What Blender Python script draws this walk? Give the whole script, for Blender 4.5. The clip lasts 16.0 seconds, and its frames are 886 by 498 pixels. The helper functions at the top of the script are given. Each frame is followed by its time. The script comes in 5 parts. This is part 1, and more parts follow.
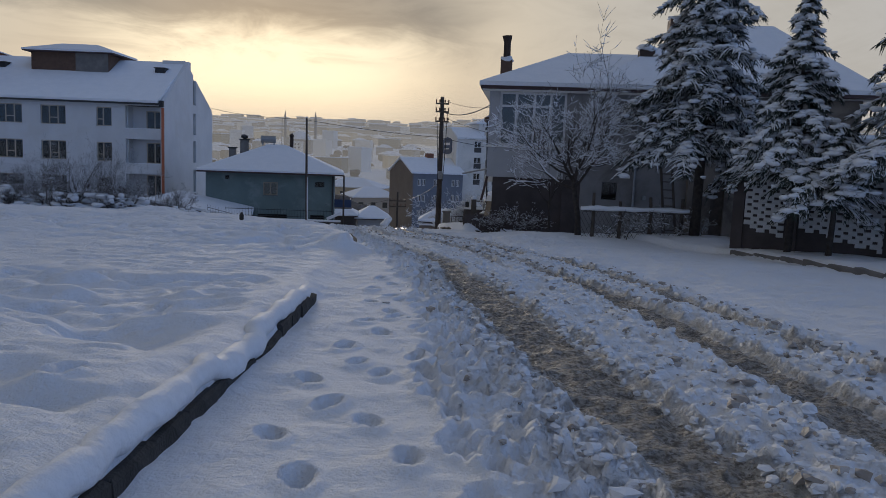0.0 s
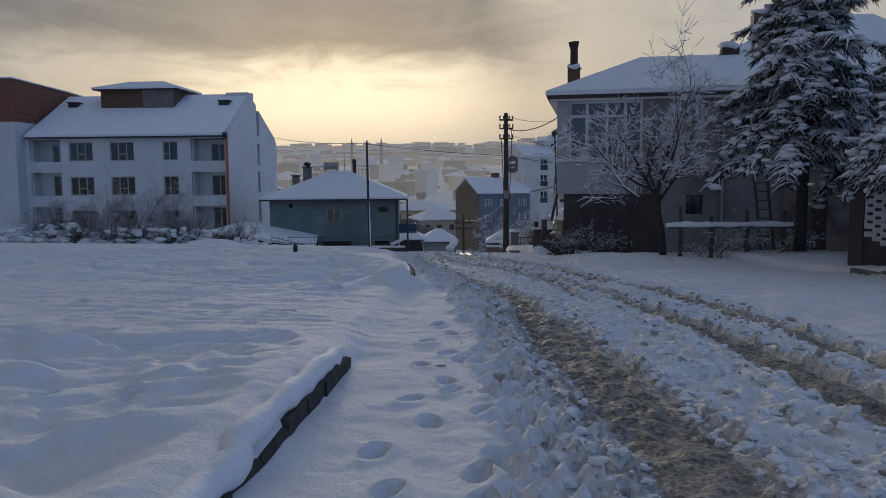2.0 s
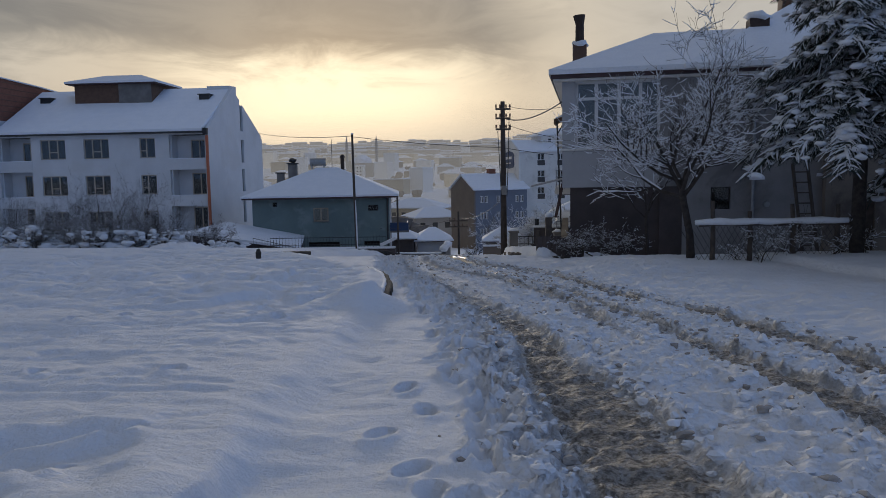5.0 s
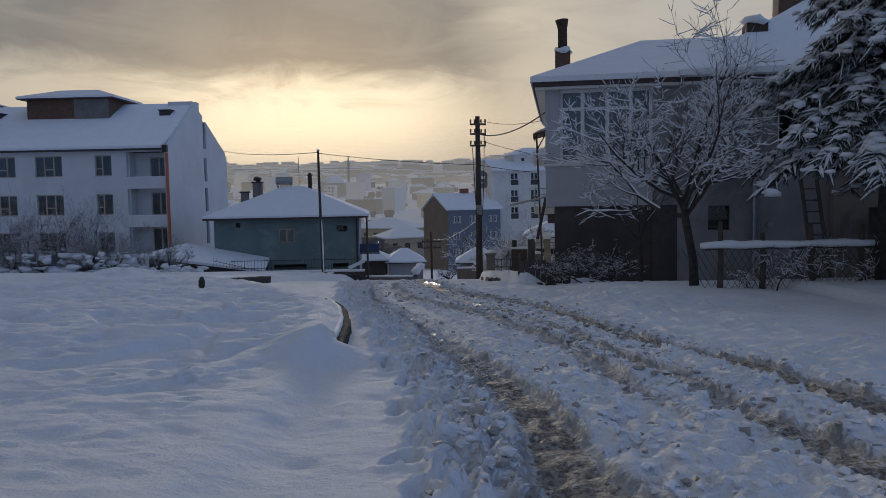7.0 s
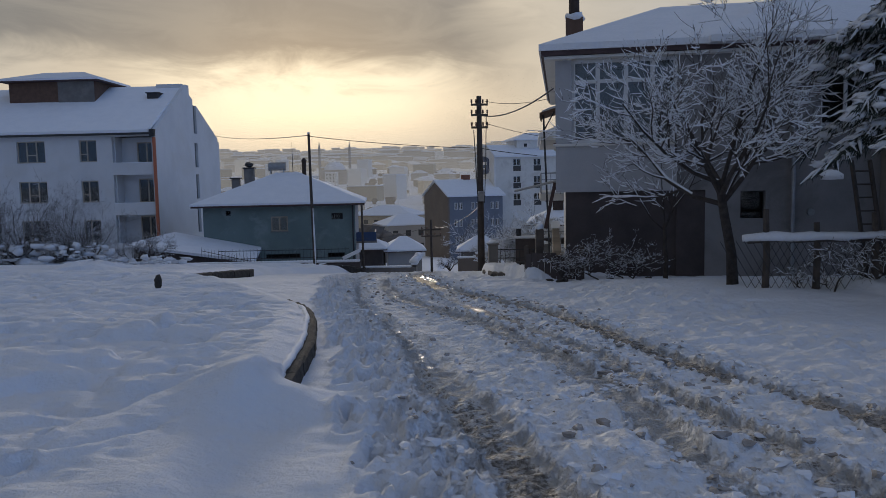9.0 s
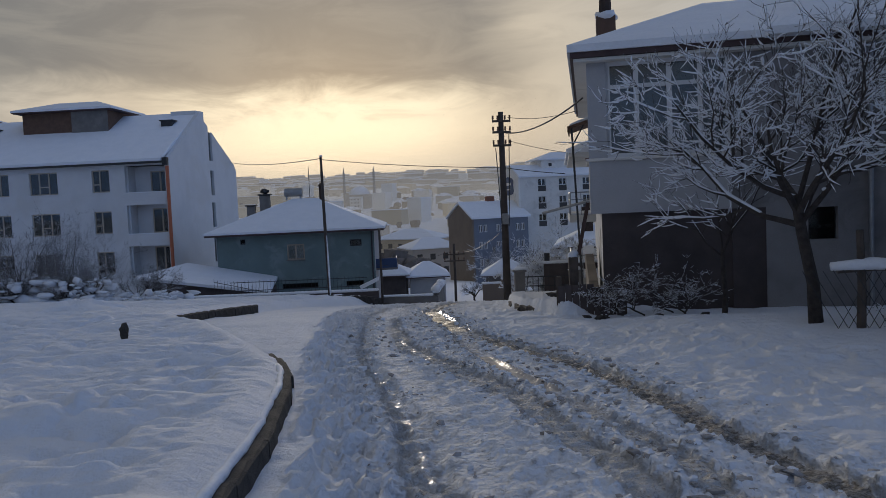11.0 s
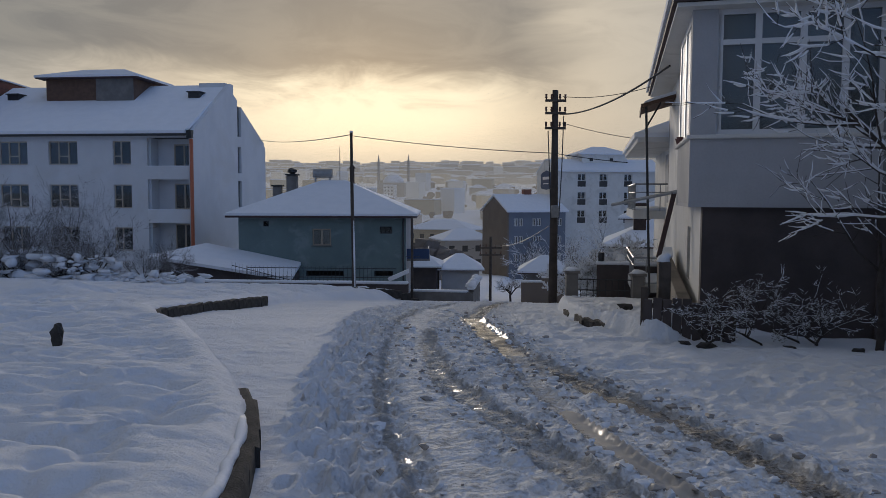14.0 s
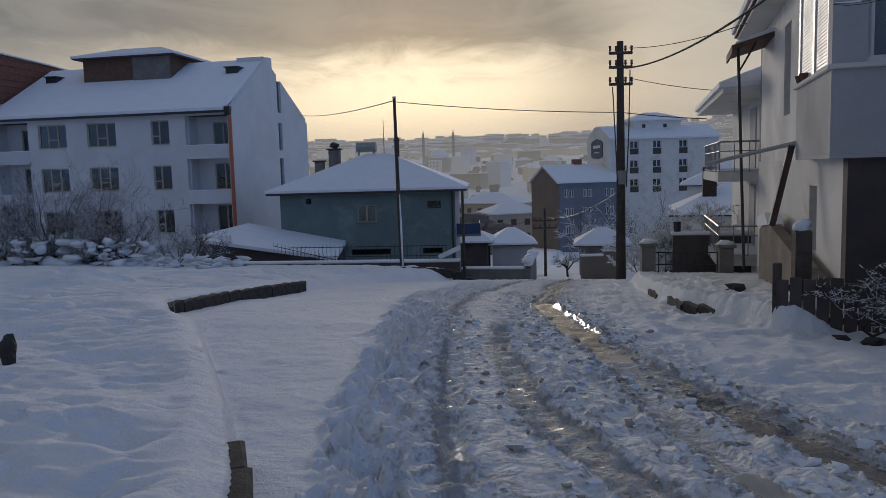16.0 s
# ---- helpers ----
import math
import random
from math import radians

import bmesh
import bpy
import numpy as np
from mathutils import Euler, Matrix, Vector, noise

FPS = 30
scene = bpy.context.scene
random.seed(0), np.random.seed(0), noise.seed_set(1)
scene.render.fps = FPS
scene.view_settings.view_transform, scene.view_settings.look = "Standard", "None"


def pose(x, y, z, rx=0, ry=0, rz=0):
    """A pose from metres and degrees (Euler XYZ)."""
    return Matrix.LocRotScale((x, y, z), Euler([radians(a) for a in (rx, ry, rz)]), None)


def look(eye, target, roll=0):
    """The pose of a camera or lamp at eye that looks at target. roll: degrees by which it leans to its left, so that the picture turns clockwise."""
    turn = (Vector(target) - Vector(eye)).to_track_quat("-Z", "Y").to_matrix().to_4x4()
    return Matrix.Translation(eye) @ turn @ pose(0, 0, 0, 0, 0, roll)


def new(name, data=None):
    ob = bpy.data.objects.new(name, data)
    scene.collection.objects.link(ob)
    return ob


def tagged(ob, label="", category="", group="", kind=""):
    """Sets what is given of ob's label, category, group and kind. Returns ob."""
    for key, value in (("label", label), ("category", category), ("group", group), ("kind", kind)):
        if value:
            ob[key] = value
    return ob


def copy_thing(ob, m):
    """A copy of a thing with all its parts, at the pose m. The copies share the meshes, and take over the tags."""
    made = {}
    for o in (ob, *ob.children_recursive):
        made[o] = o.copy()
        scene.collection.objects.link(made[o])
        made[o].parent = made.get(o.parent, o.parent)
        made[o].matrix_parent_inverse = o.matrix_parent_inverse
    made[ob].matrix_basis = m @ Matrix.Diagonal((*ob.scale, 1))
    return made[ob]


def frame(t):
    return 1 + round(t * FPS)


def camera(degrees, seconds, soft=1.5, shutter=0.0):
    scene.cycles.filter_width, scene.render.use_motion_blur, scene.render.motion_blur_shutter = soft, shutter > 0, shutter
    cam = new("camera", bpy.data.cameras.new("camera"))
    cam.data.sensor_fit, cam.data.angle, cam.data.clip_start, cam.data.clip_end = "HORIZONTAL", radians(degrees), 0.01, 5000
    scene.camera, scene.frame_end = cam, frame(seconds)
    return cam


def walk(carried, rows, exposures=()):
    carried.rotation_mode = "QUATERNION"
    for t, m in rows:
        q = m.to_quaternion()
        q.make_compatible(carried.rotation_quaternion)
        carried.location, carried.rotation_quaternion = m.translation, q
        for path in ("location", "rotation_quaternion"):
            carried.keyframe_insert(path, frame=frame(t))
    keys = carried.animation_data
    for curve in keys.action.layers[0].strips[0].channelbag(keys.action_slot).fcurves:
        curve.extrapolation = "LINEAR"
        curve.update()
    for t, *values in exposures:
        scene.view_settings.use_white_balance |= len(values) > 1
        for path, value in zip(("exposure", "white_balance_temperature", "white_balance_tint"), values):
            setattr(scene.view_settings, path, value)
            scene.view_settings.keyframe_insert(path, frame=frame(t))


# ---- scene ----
cam = camera(61.2, 16.0, 0.8)
PATH = [
    (0, (-0.079, 0.002, 0.935), (-0.076, 1.987, 0.694), 2.2),
    (0.5, (0.008, 0.555, 0.913), (-0.023, 2.546, 0.725), 1.5),
    (1, (-0.087, 1.109, 0.885), (-0.238, 3.095, 0.705), 1.9),
    (1.5, (-0.102, 1.578, 0.893), (-0.256, 3.558, 0.653), 0.1),
    (2, (-0.088, 2.172, 0.906), (-0.269, 4.155, 0.716), -0.4),
    (2.5, (-0.142, 2.764, 0.881), (-0.311, 4.748, 0.696), 1.1),
    (3, (-0.123, 3.333, 0.832), (-0.251, 5.321, 0.65), -1.5),
    (3.5, (-0.156, 3.853, 0.833), (-0.318, 5.839, 0.666), -1.1),
    (6, (-0.214, 6.936, 0.711), (-0.387, 8.917, 0.498), -1.0),
    (6.5, (-0.284, 7.53, 0.763), (-0.382, 9.522, 0.616), 0.1),
    (7, (-0.353, 8.091, 0.68), (-0.452, 10.083, 0.535), -1.0),
    (7.5, (-0.441, 8.685, 0.623), (-0.54, 10.675, 0.457), -0.9),
    (8, (-0.42, 9.345, 0.601), (-0.517, 11.333, 0.414), -1.1),
    (10.5, (-0.281, 12.423, 0.654), (-0.426, 14.413, 0.518), -1.9),
    (11, (-0.309, 13.088, 0.638), (-0.481, 15.077, 0.519), -2.5),
    (11.5, (-0.389, 13.708, 0.624), (-0.578, 15.693, 0.457), -0.8),
    (12, (-0.396, 14.303, 0.583), (-0.665, 16.282, 0.464), -2.3),
    (12.5, (-0.517, 14.942, 0.526), (-0.811, 16.916, 0.397), -0.8),
    (13, (-0.622, 15.574, 0.456), (-0.906, 17.548, 0.307), -1.2),
    (13.5, (-0.806, 16.182, 0.451), (-1.097, 18.157, 0.339), -1.6),
    (14, (-0.982, 16.783, 0.44), (-1.236, 18.762, 0.3), 0.2),
    (14.5, (-1.134, 17.434, 0.407), (-1.394, 19.409, 0.224), -1.3),
    (15, (-1.32, 18.054, 0.363), (-1.62, 20.019, 0.14), -1.6),
    (15.5, (-1.46, 18.773, 0.278), (-1.797, 20.732, 0.054), -1.6),
    (16, (-1.62, 19.371, 0.237), (-1.998, 21.324, 0.032), -1.6),
]
walk(cam, [(t, look(eye, target, roll)) for t, eye, target, roll in PATH], exposures=[(t, stops, 6050, 10) for t, stops in ((0, 0.13), (2, 0.06), (3.5, 0.08), (6, 0.17), (7, 0.03), (8, 0.13), (10.5, 0.1), (12, 0.02), (13, 0.1), (14, 0.08), (16, 0.04))])

# ---- world, sun, exposure ----
SUN_AZ, SUN_EL = -13.0, 7.0  # degrees left of the walk, above the horizon
sun_dir = Vector((math.sin(radians(SUN_AZ)) * math.cos(radians(SUN_EL)), math.cos(radians(SUN_AZ)) * math.cos(radians(SUN_EL)), math.sin(radians(SUN_EL))))


class Nodes:
    """A short way to write node trees."""

    def __init__(self, tree):
        self.t = tree
        self.t.nodes.clear()

    def n(self, kind, **kw):
        node = self.t.nodes.new(kind)
        for key, value in kw.items():
            if key in node.inputs:
                self.put(node.inputs[key], value)
            elif key == "operation":
                node.operation = value
            elif key == "attribute_name":
                node.attribute_name = value
        return node

    def put(self, socket, value):
        if isinstance(value, bpy.types.NodeSocket):
            self.t.links.new(value, socket)
        else:
            socket.default_value = value

    def math(self, op, a, b=0.0, c=0.0, clamp=False):
        node = self.t.nodes.new("ShaderNodeMath")
        node.operation, node.use_clamp = op, clamp
        for k, v in enumerate((a, b, c)):
            self.put(node.inputs[k], v)
        return node.outputs[0]

    def mix(self, f, a, b, blend="MIX"):
        node = self.t.nodes.new("ShaderNodeMix")
        node.data_type, node.blend_type = "RGBA", blend
        self.put(node.inputs[0], f), self.put(node.inputs[6], a), self.put(node.inputs[7], b)
        return node.outputs[2]

    def step(self, v, lo, hi, a=0.0, b=1.0):
        node = self.t.nodes.new("ShaderNodeMapRange")
        node.interpolation_type = "SMOOTHSTEP"
        for k, x in enumerate((v, lo, hi, a, b)):
            self.put(node.inputs[k], x)
        return node.outputs[0]

    def noise(self, where, scale, detail=4.0, rough=0.55, dist=0.0):
        node = self.t.nodes.new("ShaderNodeTexNoise")
        self.put(node.inputs["Vector"], where)
        for key, v in (("Scale", scale), ("Detail", detail), ("Roughness", rough), ("Distortion", dist)):
            node.inputs[key].default_value = v
        return node.outputs[0]


def rgb(r, g, b):
    return (r, g, b, 1.0)


world = bpy.data.worlds.new("world")
scene.world = world
world.use_nodes = True
w = Nodes(world.node_tree)
tc = w.n("ShaderNodeTexCoord").outputs["Generated"]
sky = w.n("ShaderNodeTexSky")
sky.sky_type, sky.sun_disc, sky.sun_elevation, sky.sun_rotation = "NISHITA", False, radians(SUN_EL), radians(SUN_AZ)
sky.air_density, sky.dust_density, sky.ozone_density = 1.5, 2.0, 2.0
sep = w.n("ShaderNodeSeparateXYZ", Vector=tc)
dot = w.n("ShaderNodeVectorMath", operation="DOT_PRODUCT")
w.put(dot.inputs[0], tc), w.put(dot.inputs[1], sun_dir)
near = dot.outputs["Value"]
up = sep.outputs[2]
flat = w.n("ShaderNodeMapping")
w.put(flat.inputs["Vector"], tc)
flat.inputs["Scale"].default_value = (1.0, 1.0, 3.2)
clouds = w.noise(flat.outputs[0], 2.6, 6.0, 0.55, 0.4)
wisps = w.noise(flat.outputs[0], 7.0, 6.0, 0.6, 0.8)
side = sep.outputs[0]
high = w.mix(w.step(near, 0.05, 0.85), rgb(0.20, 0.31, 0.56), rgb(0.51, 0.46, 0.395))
# zenith, out of view, darkened to dim level snow and sharpen its relief
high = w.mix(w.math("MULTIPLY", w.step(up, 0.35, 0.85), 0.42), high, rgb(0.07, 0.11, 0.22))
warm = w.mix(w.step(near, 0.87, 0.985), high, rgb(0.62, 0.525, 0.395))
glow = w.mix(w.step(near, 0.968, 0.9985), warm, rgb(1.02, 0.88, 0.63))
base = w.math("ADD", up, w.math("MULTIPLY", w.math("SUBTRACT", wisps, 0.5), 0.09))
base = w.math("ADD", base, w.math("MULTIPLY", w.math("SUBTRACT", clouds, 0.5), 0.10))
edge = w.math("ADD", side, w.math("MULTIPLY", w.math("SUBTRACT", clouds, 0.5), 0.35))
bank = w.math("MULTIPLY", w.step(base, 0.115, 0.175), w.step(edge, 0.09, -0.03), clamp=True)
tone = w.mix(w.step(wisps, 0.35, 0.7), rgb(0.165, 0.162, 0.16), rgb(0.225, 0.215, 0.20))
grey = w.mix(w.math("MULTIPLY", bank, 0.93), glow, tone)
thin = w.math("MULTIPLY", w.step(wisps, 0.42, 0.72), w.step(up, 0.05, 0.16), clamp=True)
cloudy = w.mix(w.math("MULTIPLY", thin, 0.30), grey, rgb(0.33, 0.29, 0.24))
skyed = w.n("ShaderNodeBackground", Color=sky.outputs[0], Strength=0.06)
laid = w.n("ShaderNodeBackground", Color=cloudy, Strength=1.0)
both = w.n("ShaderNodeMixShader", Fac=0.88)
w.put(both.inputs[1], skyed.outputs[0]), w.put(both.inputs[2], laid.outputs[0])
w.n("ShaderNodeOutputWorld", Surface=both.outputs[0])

sun = new("sun", bpy.data.lights.new("sun", "SUN"))
sun.data.energy, sun.data.angle, sun.data.color = 0.85, radians(10), (1.0, 0.86, 0.70)
sun.matrix_world = look((0, 0, 60), Vector((0, 0, 60)) - sun_dir)


# ---- materials ----
def material(name, color, rough=0.8, second=None, scale=3.0, amount=0.5, bump=0.3, grain=40.0, metal=0.0, spec=0.5, stain=None, stain_scale=0.6):
    """A surface of two mixed tones, fine grain in colour and relief, and optional stains."""
    m = bpy.data.materials.new(name)
    m.use_nodes = True
    k = Nodes(m.node_tree)
    where = k.n("ShaderNodeTexCoord").outputs["Object"]
    big, fine = k.noise(where, scale, 5.0, 0.6), k.noise(where, grain, 3.0, 0.6)
    second = second or tuple(c * 0.72 for c in color)
    col = k.mix(k.math("MULTIPLY", k.step(big, 0.32, 0.68), amount), rgb(*color), rgb(*second))
    col = k.mix(k.step(fine, 0.3, 0.8, 0.0, 0.18), col, rgb(*(c * 0.6 for c in color)))
    if stain:
        col = k.mix(k.step(k.noise(where, stain_scale, 6.0, 0.65, 0.6), 0.52, 0.66, 0.0, 0.7), col, rgb(*stain))
    rnd = k.n("ShaderNodeObjectInfo").outputs["Random"]
    hsv = k.n("ShaderNodeHueSaturation", Color=col, Value=k.math("MULTIPLY_ADD", rnd, 0.14, 0.93))
    b = k.n("ShaderNodeBsdfPrincipled")
    k.put(b.inputs["Base Color"], hsv.outputs[0])
    k.put(b.inputs["Roughness"], k.step(big, 0.2, 0.8, max(rough - 0.08, 0.03), min(rough + 0.08, 1.0)))
    b.inputs["Metallic"].default_value, b.inputs["Specular IOR Level"].default_value = metal, spec
    if bump:
        relief = k.n("ShaderNodeBump", Strength=bump, Distance=0.02, Height=k.math("ADD", fine, k.math("MULTIPLY", big, 1.5)))
        k.put(b.inputs["Normal"], relief.outputs[0])
    k.n("ShaderNodeOutputMaterial", Surface=b.outputs[0])
    return m


M_SNOW = material("snow", (0.80, 0.82, 0.86), 0.75, (0.72, 0.75, 0.80), 1.5, 0.5, 0.6, 16.0, spec=0.2)
M_WHITE = material("white_render", (0.64, 0.65, 0.67), 0.85, (0.55, 0.56, 0.58), 0.5, 0.6, 0.2, 30.0, stain=(0.56, 0.56, 0.56), stain_scale=0.25)
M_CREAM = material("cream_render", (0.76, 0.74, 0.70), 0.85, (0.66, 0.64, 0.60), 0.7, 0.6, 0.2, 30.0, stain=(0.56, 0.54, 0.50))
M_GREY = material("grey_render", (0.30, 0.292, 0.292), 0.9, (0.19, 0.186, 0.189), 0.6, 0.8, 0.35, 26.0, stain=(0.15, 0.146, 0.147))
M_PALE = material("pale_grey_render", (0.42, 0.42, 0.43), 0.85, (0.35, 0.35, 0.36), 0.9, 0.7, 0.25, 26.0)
M_BROWN = material("brown_render", (0.23, 0.195, 0.16), 0.9, (0.13, 0.11, 0.09), 0.8, 0.8, 0.35, 26.0, stain=(0.075, 0.065, 0.055))
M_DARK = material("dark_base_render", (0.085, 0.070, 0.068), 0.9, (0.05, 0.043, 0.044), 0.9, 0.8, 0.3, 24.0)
M_GREEN = material("green_render", (0.165, 0.225, 0.225), 0.9, (0.135, 0.185, 0.19), 0.5, 0.8, 0.25, 24.0, stain=(0.23, 0.28, 0.28), stain_scale=0.8)
M_BLUE = material("blue_render", (0.17, 0.20, 0.255), 0.9, (0.14, 0.165, 0.21), 0.4, 0.7, 0.2, 20.0)
M_TAN = material("tan_render", (0.18, 0.145, 0.115), 0.9, (0.15, 0.12, 0.10), 0.4, 0.7, 0.2, 20.0)
M_CONCRETE = material("concrete", (0.20, 0.19, 0.18), 0.9, (0.13, 0.125, 0.12), 1.5, 0.8, 0.5, 30.0)
M_STONE = material("kerb_stone", (0.055, 0.05, 0.045), 0.9, (0.03, 0.028, 0.026), 5.0, 0.8, 0.8, 50.0)
M_BRICK = material("brick", (0.24, 0.10, 0.065), 0.9, (0.17, 0.07, 0.05), 4.0, 0.8, 0.5, 40.0)
M_BOARD = material("brown_board", (0.13, 0.075, 0.05), 0.8, (0.09, 0.055, 0.04), 3.0, 0.8, 0.4, 30.0)
M_FASCIA = material("fascia", (0.075, 0.045, 0.045), 0.7, (0.05, 0.032, 0.032), 3.0, 0.6, 0.2, 30.0)
M_BARK = material("bark", (0.07, 0.058, 0.05), 0.95, (0.035, 0.03, 0.028), 9.0, 0.9, 1.0, 40.0)
M_WOOD = material("weathered_wood", (0.10, 0.08, 0.065), 0.9, (0.06, 0.05, 0.042), 6.0, 0.8, 0.7, 50.0)
M_POLE = material("tarred_pole", (0.075, 0.06, 0.05), 0.85, (0.045, 0.038, 0.034), 4.0, 0.8, 0.5, 40.0)
M_NEEDLE = material("needles", (0.035, 0.05, 0.042), 0.8, (0.022, 0.034, 0.03), 6.0, 0.8, 0.0, 30.0)
M_IRON = material("painted_iron", (0.03, 0.032, 0.036), 0.55, (0.02, 0.02, 0.024), 8.0, 0.5, 0.2, 60.0)
M_STEEL = material("galvanised_steel", (0.36, 0.37, 0.38), 0.45, (0.26, 0.27, 0.28), 6.0, 0.6, 0.1, 50.0, metal=0.7)
M_RUST = material("rusty_flue", (0.07, 0.045, 0.035), 0.8, (0.04, 0.03, 0.026), 6.0, 0.8, 0.5, 40.0, metal=0.2)
M_ORANGE = material("orange_pipe", (0.48, 0.14, 0.06), 0.5, (0.40, 0.11, 0.05), 4.0, 0.5, 0.1, 40.0)
M_PVC = material("white_pvc", (0.66, 0.66, 0.66), 0.4, (0.6, 0.6, 0.6), 3.0, 0.5, 0.05, 40.0)
M_BEIGE = material("beige_frame", (0.42, 0.36, 0.28), 0.5, (0.36, 0.31, 0.25), 3.0, 0.5, 0.05, 40.0)
M_SHUTTER = material("shutter", (0.60, 0.60, 0.60), 0.5, (0.52, 0.52, 0.53), 3.0, 0.5, 0.1, 40.0)
# near-black colour that paints the darkness of unlit rooms
M_INSIDE = material("painted_room_dark", (0.05, 0.05, 0.05), 0.95, None, 2.0, 0.5, 0.1, 20.0)
M_SIGN = material("navy_sign", (0.03, 0.06, 0.14), 0.6, (0.025, 0.05, 0.12), 3.0, 0.5, 0.05, 30.0)
M_CERAMIC = material("ceramic", (0.12, 0.06, 0.04), 0.3, (0.09, 0.05, 0.035), 5.0, 0.5, 0.05, 30.0)
M_POT = material("terracotta", (0.14, 0.06, 0.05), 0.8, (0.1, 0.05, 0.045), 6.0, 0.6, 0.2, 40.0)
M_BLOCK = material("white_block", (0.62, 0.62, 0.62), 0.85, (0.50, 0.50, 0.50), 4.0, 0.8, 0.4, 40.0)
M_FARWALL = material("town_render", (0.42, 0.38, 0.33), 0.9, (0.30, 0.28, 0.26), 0.05, 0.7, 0.0, 3.0)
M_FARTREE = material("bare_twigs", (0.10, 0.085, 0.075), 0.95, (0.16, 0.15, 0.15), 0.8, 0.8, 0.0, 10.0)


def glass_material():
    m = bpy.data.materials.new("window_glass")
    m.use_nodes = True
    k = Nodes(m.node_tree)
    clear, shine = k.n("ShaderNodeBsdfTransparent", Color=rgb(0.75, 0.78, 0.78)), k.n("ShaderNodeBsdfGlossy", Color=rgb(0.9, 0.9, 0.9), Roughness=0.03)
    mixed = k.n("ShaderNodeMixShader")
    k.put(mixed.inputs[0], k.n("ShaderNodeFresnel", IOR=1.5).outputs[0]), k.put(mixed.inputs[1], clear.outputs[0]), k.put(mixed.inputs[2], shine.outputs[0])
    k.n("ShaderNodeOutputMaterial", Surface=mixed.outputs[0])
    return m


M_GLASS = glass_material()


def ground_material():
    """Snow, with wet brown slush and meltwater where the wheels have run (attributes slush and wet)."""
    m = bpy.data.materials.new("snowy_ground")
    m.use_nodes = True
    k = Nodes(m.node_tree)
    where = k.n("ShaderNodeTexCoord").outputs["Object"]
    slush, wet = (k.n("ShaderNodeAttribute", attribute_name=a).outputs["Fac"] for a in ("slush", "wet"))
    lumps, grain, broad = k.noise(where, 9.0, 6.0, 0.65), k.noise(where, 60.0, 3.0, 0.6), k.noise(where, 0.7, 4.0, 0.5)
    crumb = k.noise(where, 26.0, 4.0, 0.65)
    snow = k.mix(k.step(broad, 0.3, 0.7), rgb(0.80, 0.82, 0.86), rgb(0.74, 0.77, 0.82))
    dirty = k.mix(k.step(crumb, 0.35, 0.65), rgb(0.46, 0.435, 0.40), rgb(0.145, 0.13, 0.112))
    dirty = k.mix(k.step(k.noise(where, 14.0, 5.0, 0.75), 0.52, 0.62), dirty, rgb(0.50, 0.48, 0.455))
    half = k.mix(k.step(lumps, 0.35, 0.65), rgb(0.79, 0.80, 0.82), rgb(0.70, 0.695, 0.685))
    churned = k.step(slush, 0.015, 0.09)
    speck = k.math("ADD", k.math("MULTIPLY", k.math("SUBTRACT", lumps, 0.5), 0.9), k.math("MULTIPLY", k.math("SUBTRACT", crumb, 0.5), 0.9))
    edge = k.math("ADD", slush, k.math("MULTIPLY", speck, churned))
    col = k.mix(k.step(edge, 0.15, 0.45), snow, half)
    deep = k.step(edge, 0.50, 0.85)
    col = k.mix(deep, col, dirty)
    pool = k.step(k.math("ADD", wet, k.math("MULTIPLY", k.math("SUBTRACT", lumps, 0.5), 0.8)), 0.45, 0.62)
    col = k.mix(k.math("MULTIPLY", pool, 0.7), col, rgb(0.17, 0.145, 0.115))
    b = k.n("ShaderNodeBsdfPrincipled")
    k.put(b.inputs["Base Color"], col)
    rough = k.math("SUBTRACT", 0.8, k.math("MULTIPLY", deep, 0.2))
    k.put(b.inputs["Roughness"], k.math("MAXIMUM", k.math("SUBTRACT", rough, k.math("MULTIPLY", pool, 0.5)), 0.26))
    b.inputs["Specular IOR Level"].default_value = 0.4
    height = k.math("ADD", k.math("MULTIPLY", grain, 0.2), k.math("MULTIPLY", lumps, k.math("MULTIPLY_ADD", k.step(edge, 0.05, 0.5), 1.1, 0.9)))
    height = k.math("ADD", height, k.math("MULTIPLY", crumb, k.math("MULTIPLY", k.step(edge, 0.1, 0.5), 1.0)))
    balls = 0.0
    for scale, weight in ((9.0, 1.0), (21.0, 0.55)):
        cells = k.n("ShaderNodeTexVoronoi", Vector=where, Scale=scale)
        cells.feature = "SMOOTH_F1"
        balls = k.math("ADD", balls, k.math("MULTIPLY", k.math("SUBTRACT", 0.6, cells.outputs["Distance"]), weight))
    height = k.math("ADD", height, k.math("MULTIPLY", balls, k.math("MULTIPLY", churned, k.math("MULTIPLY_ADD", deep, -0.7, 1.9))))
    relief = k.n("ShaderNodeBump", Distance=0.09, Height=height)
    k.put(relief.inputs["Strength"], k.math("MULTIPLY", k.step(edge, 0.0, 0.35, 0.65, 0.9), k.math("MULTIPLY_ADD", pool, -0.96, 1.0)))
    k.put(b.inputs["Normal"], relief.outputs[0])
    k.n("ShaderNodeOutputMaterial", Surface=b.outputs[0])
    return m


M_GROUND = ground_material()


